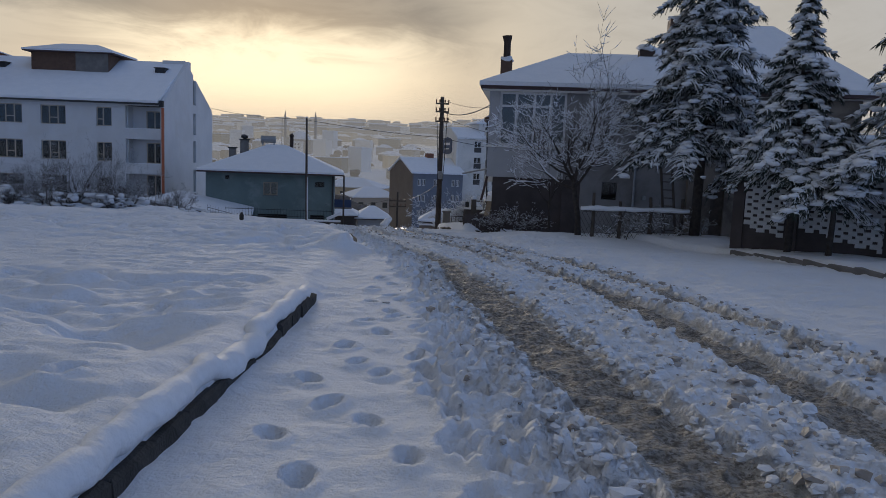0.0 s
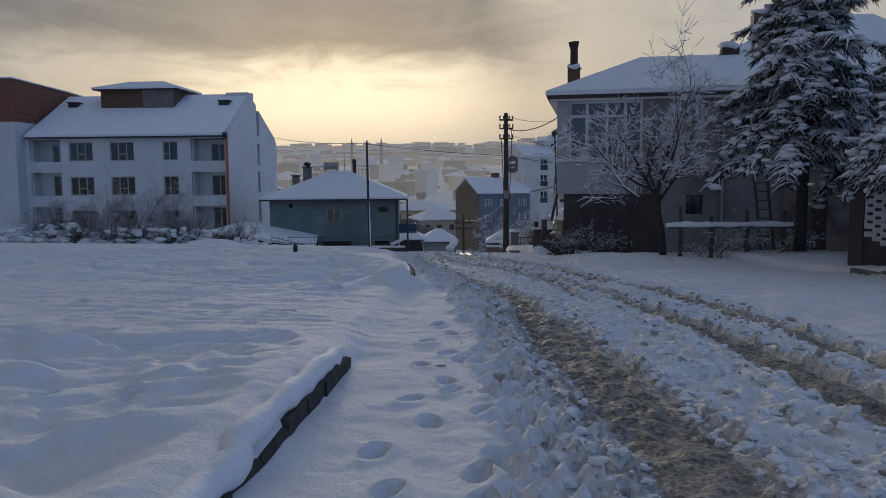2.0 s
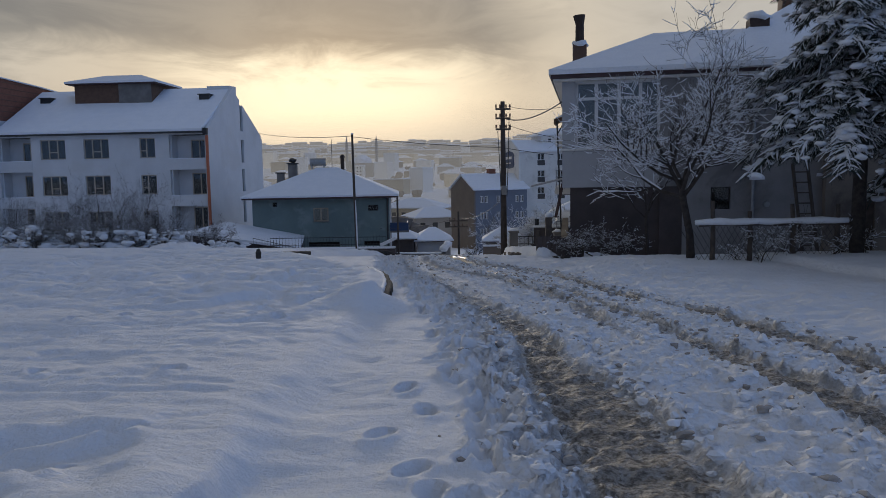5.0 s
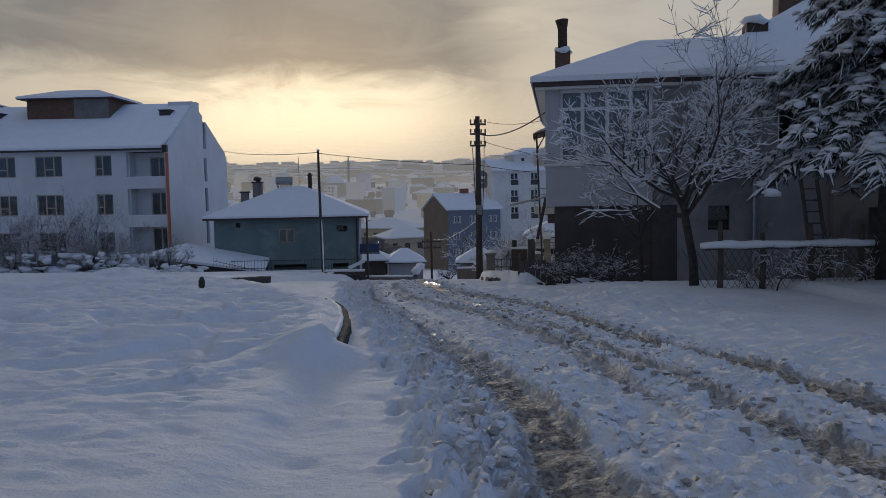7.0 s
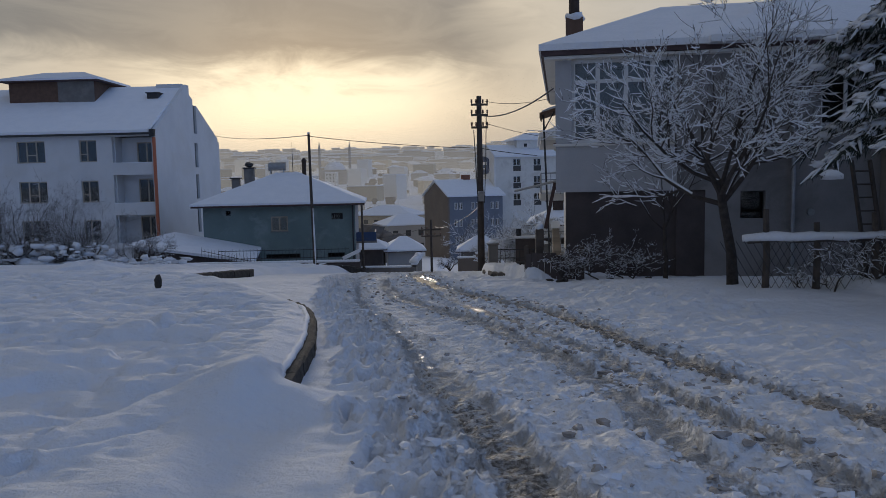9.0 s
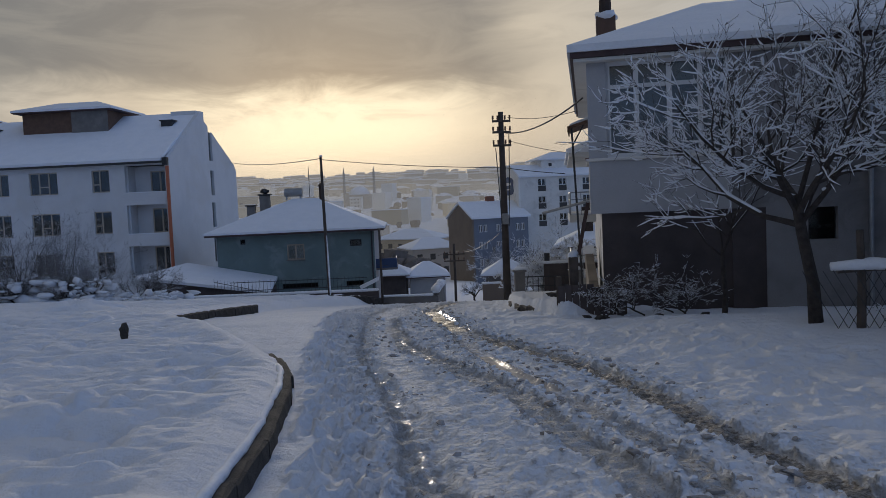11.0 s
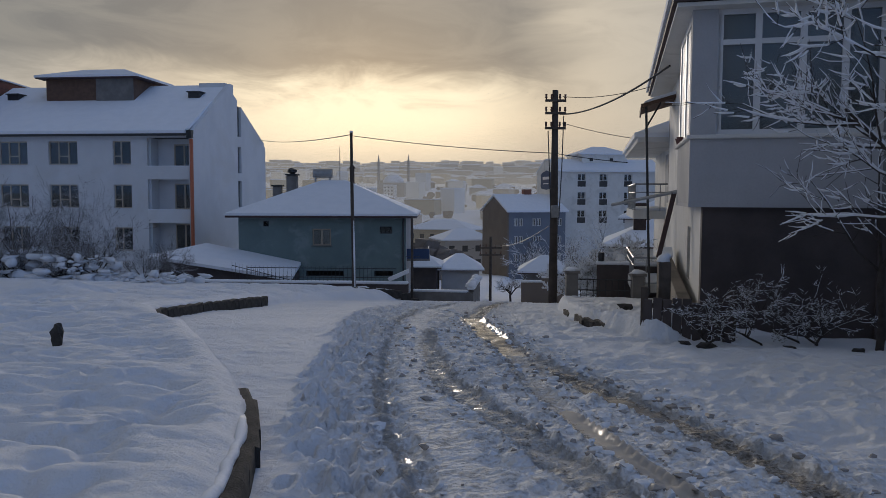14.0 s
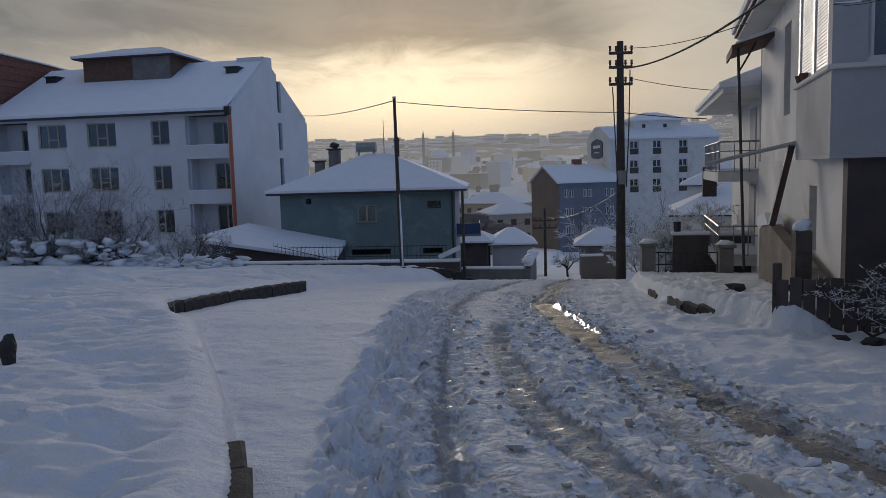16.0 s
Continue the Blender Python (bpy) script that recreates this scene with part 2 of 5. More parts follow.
def haze_glow_material(alpha, color):
    """Cold-weather haze painted over the town: an added glowing veil that thins out upwards."""
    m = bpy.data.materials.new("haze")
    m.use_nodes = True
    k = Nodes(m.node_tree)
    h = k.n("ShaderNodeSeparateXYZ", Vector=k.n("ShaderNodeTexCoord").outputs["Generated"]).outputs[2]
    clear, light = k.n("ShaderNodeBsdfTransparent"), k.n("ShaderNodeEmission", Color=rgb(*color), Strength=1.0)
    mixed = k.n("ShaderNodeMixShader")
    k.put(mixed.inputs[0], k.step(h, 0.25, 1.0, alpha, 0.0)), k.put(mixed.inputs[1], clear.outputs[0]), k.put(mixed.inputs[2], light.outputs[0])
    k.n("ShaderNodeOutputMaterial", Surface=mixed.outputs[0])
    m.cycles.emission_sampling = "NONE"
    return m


# ---- mesh helpers ----
class Mesh:
    """Collects solid shapes into one mesh."""

    def __init__(self):
        self.v, self.f = [], []

    def add(self, verts, faces):
        n = len(self.v)
        self.v += [tuple(p) for p in verts]
        self.f += [tuple(n + k for k in face) for face in faces]
        return self

    def box(self, x0, x1, y0, y1, z0, z1, m=None):
        pts = [Vector((x, y, z)) for z in (z0, z1) for x, y in ((x0, y0), (x1, y0), (x1, y1), (x0, y1))]
        if m:
            pts = [m @ p for p in pts]
        return self.add(pts, [(3, 2, 1, 0), (4, 5, 6, 7), (0, 1, 5, 4), (1, 2, 6, 5), (2, 3, 7, 6), (3, 0, 4, 7)])

    def bevel_box(self, x0, x1, y0, y1, z0, z1, c, m=None):
        rings = []
        for z, s in ((z0, c), (z0 + c, 0), (z1 - c, 0), (z1, c)):
            rings.append([(x0 + s, y0 + s, z), (x1 - s, y0 + s, z), (x1 - s, y1 - s, z), (x0 + s, y1 - s, z)])
        pts = [Vector(p) for r in rings for p in r]
        if m:
            pts = [m @ p for p in pts]
        faces = [(3, 2, 1, 0), (12, 13, 14, 15)]
        for r in range(3):
            for k in range(4):
                a, b = r * 4 + k, r * 4 + (k + 1) % 4
                faces.append((a, b, b + 4, a + 4))
        return self.add(pts, faces)

    def tube(self, pts, radii, sides=6, caps=True):
        """A bent, tapered rod through the points."""
        pts = [Vector(p) for p in pts]
        out, side = [], None
        for k, p in enumerate(pts):
            d = (pts[min(k + 1, len(pts) - 1)] - pts[max(k - 1, 0)]).normalized()
            if side is None:
                side = d.cross(Vector((0, 0, 1)) if abs(d.z) < 0.9 else Vector((1, 0, 0))).normalized()
            else:
                side = (side - d * side.dot(d)).normalized()
            other = d.cross(side)
            for s in range(sides):
                a = 2 * math.pi * s / sides
                out.append(p + (side * math.cos(a) + other * math.sin(a)) * radii[k])
        faces = []
        for k in range(len(pts) - 1):
            for s in range(sides):
                a, b = k * sides + s, k * sides + (s + 1) % sides
                faces.append((a, b, b + sides, a + sides))
        if caps:
            faces += [tuple(range(sides - 1, -1, -1)), tuple(range((len(pts) - 1) * sides, len(pts) * sides))]
        return self.add(out, faces)

    def prism(self, outline, axis, a0, a1, m=None):
        """An outline of two coordinates drawn along an axis ('x' or 'y' or 'z')."""
        def place(p, a):
            q = {"x": (a, p[0], p[1]), "y": (p[0], a, p[1]), "z": (p[0], p[1], a)}[axis]
            return m @ Vector(q) if m else Vector(q)
        n = len(outline)
        pts = [place(p, a0) for p in outline] + [place(p, a1) for p in outline]
        return self.add(pts, [tuple(range(n - 1, -1, -1)), tuple(range(n, 2 * n))] + [(k, (k + 1) % n, n + (k + 1) % n, n + k) for k in range(n)])

    def lump(self, c, rx, ry, rz, seed=0, rough=0.25, rings=4, sides=7):
        """A rounded, uneven heap."""
        rnd = random.Random(seed)
        pts = [Vector((c[0], c[1], c[2] + rz))]
        for r in range(1, rings + 1):
            a = math.pi * r / (rings + 1)
            for s in range(sides):
                b, k = 2 * math.pi * (s + 0.5 * (r % 2)) / sides, 1 + rough * (rnd.random() - 0.5) * 2
                pts.append(Vector((c[0] + rx * k * math.sin(a) * math.cos(b), c[1] + ry * k * math.sin(a) * math.sin(b), c[2] + rz * math.cos(a) * k)))
        pts.append(Vector((c[0], c[1], c[2] - rz)))
        faces = [(0, 1 + s, 1 + (s + 1) % sides) for s in range(sides)]
        for r in range(rings - 1):
            for s in range(sides):
                a, b = 1 + r * sides + s, 1 + r * sides + (s + 1) % sides
                faces.append((a, a + sides, b + sides, b))
        last = len(pts) - 1
        faces += [(last, 1 + (rings - 1) * sides + (s + 1) % sides, 1 + (rings - 1) * sides + s) for s in range(sides)]
        return self.add(pts, faces)

    def data(self, name, mat, smooth=False):
        me = bpy.data.meshes.new(name)
        me.from_pydata(self.v, [], self.f)
        me.materials.append(mat)
        if smooth:
            me.polygons.foreach_set("use_smooth", [True] * len(me.polygons))
        me.update()
        return me


def part(name, mesh, mat, parent=None, label="", smooth=False, kind=""):
    ob = new(name, mesh.data(name, mat, smooth))
    ob.parent = parent
    return tagged(ob, label, kind=kind)


def thing(name, m, label, category, group="", kind=""):
    ob = new(name)
    ob.empty_display_size = 0.3
    ob.matrix_basis = m
    return tagged(ob, label, category, group, kind)


def solid(name, mesh, mat, label, category, group="", kind="", smooth=False, m=None):
    ob = new(name, mesh.data(name, mat, smooth))
    if m:
        ob.matrix_basis = m
    return tagged(ob, label, category, group, kind)


def wall_cells(u0, u1, z0, z1, holes):
    """The rectangles of a wall round its openings (u0, u1, z0, z1)."""
    zs = sorted({z0, z1, *(h for o in holes for h in o[2:4] if z0 < h < z1)})
    for a, b in zip(zs, zs[1:]):
        cut, u = sorted((o[0], o[1]) for o in holes if o[2] < b - 1e-6 and o[3] > a + 1e-6), u0
        for c, d in cut:
            if c > u + 1e-6:
                yield u, c, a, b
            u = max(u, d)
        if u < u1 - 1e-6:
            yield u, u1, a, b


def facade(u0, u1, z0, z1, y0, y1, holes, mesh=None, side=False):
    mesh = mesh or Mesh()
    for a, b, c, d in wall_cells(u0, u1, z0, z1, holes):
        mesh.box(y0, y1, a, b, c, d) if side else mesh.box(a, b, y0, y1, c, d)
    return mesh


def window(parent, u0, u1, z0, z1, y, frame_mat, bars=(0.5,), cross=None, name="window", label="", sill=None, w=0.06, side=False, curtain=None):
    """A framed window in the opening, its face at y; side: on a wall that runs along y, y being its x."""
    def bx(mesh, a, b, c, d, y0, y1):
        return mesh.box(y0, y1, a, b, c, d) if side else mesh.box(a, b, y0, y1, c, d)
    f = Mesh()
    ya, yb = y, y + 0.07
    for a, b, c, d in ((u0, u1, z0, z0 + w), (u0, u1, z1 - w, z1), (u0, u0 + w, z0 + w, z1 - w), (u1 - w, u1, z0 + w, z1 - w)):
        bx(f, a, b, c, d, ya, yb)
    win = part(name, f, frame_mat, parent, label)
    for s in bars:
        c = u0 + (u1 - u0) * s
        part("mullion", bx(Mesh(), c - w * 0.6, c + w * 0.6, z0 + w, z1 - w, ya, yb), frame_mat, win)
    for a, b, h in cross or ():
        c = z0 + (z1 - z0) * h
        part("transom", bx(Mesh(), u0 + (u1 - u0) * a + w * 0.6, u0 + (u1 - u0) * b - w * 0.6, c - w * 0.5, c + w * 0.5, ya + 0.004, yb - 0.004), frame_mat, win)
    pane = part("pane", bx(Mesh(), u0 + w, u1 - w, z0 + w, z1 - w, y + 0.03, y + 0.036), M_GLASS, win)
    pane.visible_shadow = False
    # a cloth curtain, or with M_INSIDE a dark sheet painting the unlit room
    if curtain:
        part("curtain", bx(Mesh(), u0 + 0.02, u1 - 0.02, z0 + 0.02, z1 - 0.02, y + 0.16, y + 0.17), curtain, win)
    if sill:
        part("sill", bx(Mesh(), u0 - 0.06, u1 + 0.06, z0 - 0.05, z0, y - 0.16, y + 0.02), sill, win)
    return win


def line_at(pts, y):
    """x of a polyline of (x, y) at y."""
    return np.interp(y, [p[1] for p in pts], [p[0] for p in pts])


# ---- the ground ----
SLOPE_Y = [-60, -20, 0, 8, 13.3, 16, 20, 22, 24.6, 29.4, 36.4, 41.5, 47.7, 56, 70, 90, 150, 250, 350, 600, 1000, 1600, 2600]
SLOPE_Z = [0.6, 0.1, -0.5, -0.82, -1.05, -1.17, -1.36, -1.5, -1.66, -1.88, -2.6, -3.15, -3.95, -5.2, -7.0, -9.5, -14, -20, -21, -8, 20, 62, 66]
KERB = [(-1.55, -20), (-1.55, 3), (-1.57, 6.5), (-1.62, 9.2), (-1.8, 13), (-2.1, 17.0), (-2.35, 18.9), (-2.75, 20.8), (-3.1, 22.0), (-3.5, 23.0), (-4.3, 24.5), (-5.6, 26.6), (-6.7, 28.3), (-7.7, 29.3), (-8.5, 30.7), (-8.75, 33.2), (-8.75, 37.4), (-8.4, 42), (-7.0, 47.0), (-5.6, 52)]
KERB_RIGHT = [(9.4, -20), (9.2, 8), (8.85, 14.4), (8.4, 18), (7.6, 20.6), (6.6, 23.2), (5.8, 25.2)]
# wheel tracks: the line, then half width and strength by distance
RUTS = [
    ([(1.5, -6), (1.38, 3.4), (1.2, 4.9), (1.0, 6.3), (0.78, 8.2), (0.55, 10.2), (0.34, 11.8), (0.1, 13.5), (-0.2, 15.2), (-0.5, 16.6), (-0.9, 18.2), (-1.4, 20.3), (-1.8, 21.8), (-2.2, 23.1), (-2.6, 24.7), (-2.9, 26.1), (-3.25, 28.1), (-3.6, 30.3), (-3.9, 32.8), (-4.1, 36), (-3.8, 42), (-3.2, 54)], ([0, 10, 13, 17, 21, 54], [0.36, 0.36, 0.34, 0.26, 0.12, 0.12], [1, 1, 0.95, 0.66, 0.44, 0.44])),
    ([(4.0, -6), (3.85, 5), (3.6, 7.7), (3.4, 9.6), (3.25, 11.5), (2.95, 13.2), (2.6, 15.3), (2.1, 17.0), (1.5, 19.0), (0.95, 21.5), (0.38, 23.5), (-0.42, 25.1), (-1.3, 27.4), (-1.9, 29.6), (-2.4, 32.8), (-2.5, 38), (-2.2, 46), (-1.8, 54)], ([0, 9, 12, 20, 28, 54], [0.13, 0.14, 0.2, 0.2, 0.26, 0.22], [0.7, 0.8, 1, 0.95, 0.85, 0.7])),
    ([(2.95, -6), (2.76, 4.5), (2.7, 6.5), (2.6, 8.5), (2.32, 10.6), (2.05, 12.6), (1.72, 14.4), (1.3, 16.8), (0.8, 18.9), (0.12, 21.2), (-0.4, 22.8), (-1.03, 25.2), (-1.4, 27.7), (-1.84, 29.4), (-2.1, 31)], ([0, 9, 12, 15, 22, 30], [0.33, 0.3, 0.22, 0.14, 0.13, 0.16], [1, 1, 0.9, 0.6, 0.6, 0.75])),
    ([(1.2, 14), (0.55, 18.0), (-0.02, 20), (-0.6, 21.7), (-1.25, 23.3), (-1.75, 24.5), (-2.2, 25.9), (-2.65, 27.7), (-2.95, 30)], ([14, 18, 20, 29], [0.08, 0.2, 0.2, 0.18], [0.3, 0.5, 0.52, 0.55])),
]
# meltwater standing in the tracks: track, from, to, half width, how broken
POOLS = [(1, 26.8, 34.0, 0.36, -0.3), (2, 20.7, 24.4, 0.13, 0.0), (1, 23.2, 25.6, 0.14, 0.1), (0, 17.0, 31.0, 0.06, 0.2), (3, 22.5, 26.5, 0.07, 0.8)]
GROOVES = [[(-9, 13.6), (-5.0, 13.9), (-4.1, 14.1), (-3.6, 14.6), (-2.9, 15.2), (-2.4, 16.0)], [(-5.2, 17.4), (-4.2, 17.8), (-2.6, 18.0)], [(-4.5, 8.2), (-3.4, 8.6), (-2.2, 8.4)], [(-5.5, 9.6), (-3.8, 9.3), (-2.2, 10.0)]]
TRAMPLED_L = [(0.2, -6), (0.15, 3.5), (-0.1, 5.3), (-0.2, 8), (-0.5, 11), (-0.85, 13.4), (-1.25, 15.5), (-1.75, 18.2), (-2.45, 21), (-3.15, 23.5), (-3.6, 25.2), (-4.2, 28.6), (-5.2, 33), (-5.6, 38), (-5.2, 50)]
YARD = [(0.9, 29.0), (0.65, 29.5), (0.5, 30.2), (-0.1, 32.5), (-0.3, 35), (-0.41, 37.8), (-0.3, 42)]


def lattice(ix, iy, seed):
    h = (ix.astype(np.int64) * 374761393 + iy.astype(np.int64) * 668265263 + seed * 974711) & 0x7FFFFFFF
    h = ((h ^ (h >> 13)) * 1274126177) & 0x7FFFFFFF
    return ((h ^ (h >> 16)) & 0xFFFF) / 65535.0


def cloudy_noise(x, y, size, seed, octaves=3):
    """Value noise of about that grain in metres, from -1 to 1."""
    total, amp, norm = 0.0, 1.0, 0.0
    for o in range(octaves):
        u, v = x / size, y / size
        iu, iv = np.floor(u), np.floor(v)
        fu, fv = u - iu, v - iv
        fu, fv = fu * fu * (3 - 2 * fu), fv * fv * (3 - 2 * fv)
        a, b = lattice(iu, iv, seed + o), lattice(iu + 1, iv, seed + o)
        c, d = lattice(iu, iv + 1, seed + o), lattice(iu + 1, iv + 1, seed + o)
        total = total + amp * (a + (b - a) * fu + (c - a) * fv + (a - b - c + d) * fu * fv)
        norm, amp, size = norm + amp, amp * 0.5, size / 2.03
    return 2 * total / norm - 1


def smooth(v, lo, hi):
    s = np.clip((v - lo) / (hi - lo), 0, 1)
    return s * s * (3 - 2 * s)


def terrain(x, y):
    """The lie of the land, without the small relief of the snow."""
    x, y = np.asarray(x, float), np.asarray(y, float)
    z = np.interp(y, SLOPE_Y, SLOPE_Z)
    soft = np.interp(y, [9.0, 10.4, 16.0, 17.0, 36.5, 39], [0.10, 1.1, 1.1, 0.10, 0.10, 1.6])
    rise = np.interp(y, [8, 11, 15.5, 17.2, 30, 37, 48, 60], [0.27, 0.15, 0.15, 0.27, 0.30, 0.36, 0.58, 0.5])
    beyond = line_at(KERB, y) - x
    z = z + rise * (0.72 * smooth(beyond, -soft * 0.1, soft * 0.35) + 0.28 * smooth(beyond, 0.0, 0.25 + soft))
    z = z + 0.12 * smooth(beyond, 2, 14) * smooth(y, 2, 20) * (1 - smooth(y, 60, 80))
    z = z + smooth(x - np.interp(y, [p[1] for p in KERB_RIGHT], [p[0] for p in KERB_RIGHT]), -0.03, 0.12) * 0.17 * (1 - smooth(y, 24.6, 25.4))
    z = z + 0.32 * smooth(x - line_at(YARD, y), -0.02, 0.14) * smooth(y, 29.2, 29.5) * (1 - smooth(y, 42, 45)) * (1 - smooth(x, 1.1, 1.5) * (1 - smooth(y, 30.2, 30.6)))
    z = z + 0.22 * smooth(x, 0.6, 3.0) * smooth(y, 21.5, 25.0) * (1 - smooth(y, 26.2, 29.2))
    z = z - (3.2 * smooth(y, 48.6, 51.5)) * smooth(-5.4 - x, 0, 1.5) * (1 - smooth(y, 75, 110))
    z = z + (2.0 + 26 * smooth(x, -200, 500)) * smooth(y, 700, 1600)
    z = z + cloudy_noise(x, y, 160.0, 31, 3) * 11 * smooth(y, 200, 700)
    return z


def rut_masks(x, y):
    slush, wet, low = np.zeros_like(x), np.zeros_like(x), np.zeros_like(x)
    for n, (pts, (at, halves, strengths)) in enumerate(RUTS):
        half, strength = np.interp(y, at, halves), np.interp(y, at, strengths)
        ys = [p[1] for p in pts]
        c = np.interp(y, ys, [p[0] for p in pts])
        along = smooth(y, ys[0] - 0.5, ys[0] + 1.5) * (1 - smooth(y, ys[-1] - 2.5, ys[-1]))
        wander = 0.10 * cloudy_noise(x * 0 + n * 7, y, 1.4, 50 + n, 3)
        width = half * (1 + 0.35 * cloudy_noise(x * 0 + n * 3, y, 2.2, 60 + n, 2))
        d = np.abs(x - c - wander) / width
        core = (1 - smooth(d, 0.45, 1.15)) * along * strength
        slush = np.maximum(slush, core)
        low = np.maximum(low, (1 - smooth(d, 0.75, 1.3)) * along)
        pools = smooth(cloudy_noise(x * 0 + n * 11, y, 2.6, 70 + n, 2), 0.0, 0.5) * (1 - smooth(d, 0.25, 0.8)) * along
        wet = np.maximum(wet, 0.42 * pools * (1 - smooth(y, 14, 18)))
        for m, y0, y1, wide, gaps in POOLS:
            if m == n:
                broken = smooth(cloudy_noise(x * 0 + 5 * n + y0, y, 0.5, 75, 2), -0.9 + gaps, -0.5 + gaps)
                ragged = wide * (1 + 0.3 * cloudy_noise(x * 0 + x, y, 0.5, 76, 2))
                pool = (1 - smooth(np.abs(x - c), ragged * 0.6, ragged)) * smooth(y, y0, y0 + 0.8) * (1 - smooth(y, y1 - 0.8, y1)) * broken
                wet = np.maximum(wet, (0.95 if wide > 0.065 else 0.55) * pool)
    return slush, wet, low


SURFACE = []


def build_ground():
    def axis(parts):
        out = []
        for a, b, s in parts:
            out += list(np.arange(a, b - 1e-6, s))
        return out
    xs = axis([(-19, -12, 0.16), (-12, -6, 0.075), (-6, -4.4, 0.05), (-4.4, 4.2, 0.036), (4.2, 10.4, 0.08), (10.4, 14, 0.3)])
    ys = axis([(-6, 1, 0.2), (1, 27, 0.04), (27, 32, 0.06), (32, 54, 0.11), (54, 70, 0.5)])
    step = 0.4
    while xs[-1] < 1900:
        xs.append(xs[-1] + step)
        xs.insert(0, xs[0] - step)
        step *= 1.13
    step = 0.6
    while ys[-1] < 2600:
        ys.append(ys[-1] + step)
        step *= 1.05
    step = 0.4
    while ys[0] > -300:
        ys.insert(0, ys[0] - step)
        step *= 1.3
    xs, ys = np.array(xs), np.array(ys)
    x, y = (a.ravel() for a in np.meshgrid(xs, ys))
    z = terrain(x, y)
    slush, wet, low = rut_masks(x, y)
    close = (1 - smooth(np.abs(x), 14, 22)) * smooth(y, -5, 0) * (1 - smooth(y, 52, 58))
    kerb_gap = line_at(KERB, y) - x
    left = smooth(kerb_gap, 0.1, 0.9) * close
    # drifts over rough soil on the bank, softer snow elsewhere
    calm = 1 - 0.75 * smooth(y, 8.5, 10.5) * (1 - smooth(y, 15, 16.5))
    z += left * 0.055 * cloudy_noise(x * 0.6, y * 1.4, 1.5, 3, 2) * (0.5 + 0.5 * calm)
    hollow = smooth(cloudy_noise(x * 0.7, y * 1.1, 0.95, 91, 2), 0.08, 0.34)
    z -= left * calm * smooth(cloudy_noise(x, y, 3.0, 92, 2), -0.35, 0.2) * 0.12 * hollow
    crease = 1 - np.minimum(np.abs(cloudy_noise(x * 0.45, y * 1.4, 1.6, 93, 2)) * 5, 1)
    z -= left * calm * smooth(cloudy_noise(x, y, 2.6, 94, 2), -0.1, 0.3) * 0.075 * crease
    # small pits and wind crust
    dips = smooth(cloudy_noise(x, y, 0.42, 14, 2), 0.12, 0.5)
    pits = smooth(cloudy_noise(x * 0.75, y * 1.25, 0.26, 95, 2), 0.05, 0.42)
    crust = cloudy_noise(x * 0.6, y * 1.5, 0.16, 96, 2)
    field = smooth(y, 15.5, 18.5)
    z -= left * (0.35 + 0.65 * calm) * (0.05 + 0.03 * field) * pits * smooth(cloudy_noise(x, y, 1.3, 97, 2), -0.5, 0.1)
    z -= left * calm * (0.055 + 0.05 * field) * dips * smooth(cloudy_noise(x, y, 1.8, 16, 2), -0.4, 0.2)
    z += left * (0.020 + 0.014 * field) * crust
    # long grooves where something was dragged over the bank
    for run in GROOVES:
        gy = np.interp(x, [p[0] for p in run], [p[1] for p in run])
        off = (y - gy - 0.05 * cloudy_noise(x, y * 0, 0.7, 98, 2)) / 0.13
        ends = smooth(x, run[0][0], run[0][0] + 0.5) * (1 - smooth(x, run[-1][0] - 0.5, run[-1][0]))
        z += left * ends * (-0.11 * np.exp(-off * off) + 0.045 * np.exp(-(off + 1.9) ** 2))
    z += (1 - left) * close * (0.04 * cloudy_noise(x, y, 0.8, 11, 3) + 0.018 * cloudy_noise(x, y * 1.3, 0.25, 12, 2))
    # heaved, half-frozen slush between the wheel tracks
    l_edge, r_edge = line_at(RUTS[0][0], y) - np.interp(y, [0, 12, 19], [0.6, 0.5, 0.2]), line_at(RUTS[1][0], y) + np.interp(y, [0, 8, 20, 30], [0.35, 0.4, 0.5, 0.5])
    road = smooth(x, l_edge - 0.3, l_edge + 0.3) * (1 - smooth(x, r_edge - 0.2, r_edge + 0.5)) * (1 - smooth(y, 50, 56)) * smooth(y, -5, 0)
    def billow(size, seed):
        return 1 - 2 * np.abs(cloudy_noise(x, y, size, seed, 1))
    strip = x - line_at(RUTS[0][0], y)
    packed = smooth(strip, -0.12, 0.02) * (1 - smooth(strip, 0.45, 0.62)) * smooth(y, 16, 19)
    strip = x - line_at(RUTS[2][0], y)
    packed = np.maximum(packed, smooth(strip, -0.1, 0.0) * (1 - smooth(strip, 0.28, 0.4)) * smooth(y, 19, 21) * (1 - smooth(y, 27, 28.5)))
    packed = packed * (1 - smooth(y, 40, 48))
    clods = 0.5 * np.maximum(billow(0.22, 21), -0.2) + 0.45 * np.maximum(billow(0.13, 22), -0.3) + 0.7 * np.maximum(cloudy_noise(x, y, 0.5, 23, 2), -0.1)
    bank = smooth(low, 0.02, 0.3) * (1 - smooth(low, 0.5, 0.9))
    z += road * (1 - 0.9 * low) * (1 - 0.88 * packed) * np.interp(y, [0, 14, 20], [0.085, 0.075, 0.055]) * (1 + 0.6 * bank) * clods + road * bank * 0.025
    z += road * low * (0.02 * billow(0.15, 27) + 0.016 * cloudy_noise(x, y, 0.09, 28, 1)) * (1 - wet) * (1 - packed)
    z -= low * np.interp(y, [0, 14, 18], [0.045, 0.04, 0.025])
    # trodden strip
    t_l = line_at(TRAMPLED_L, y)
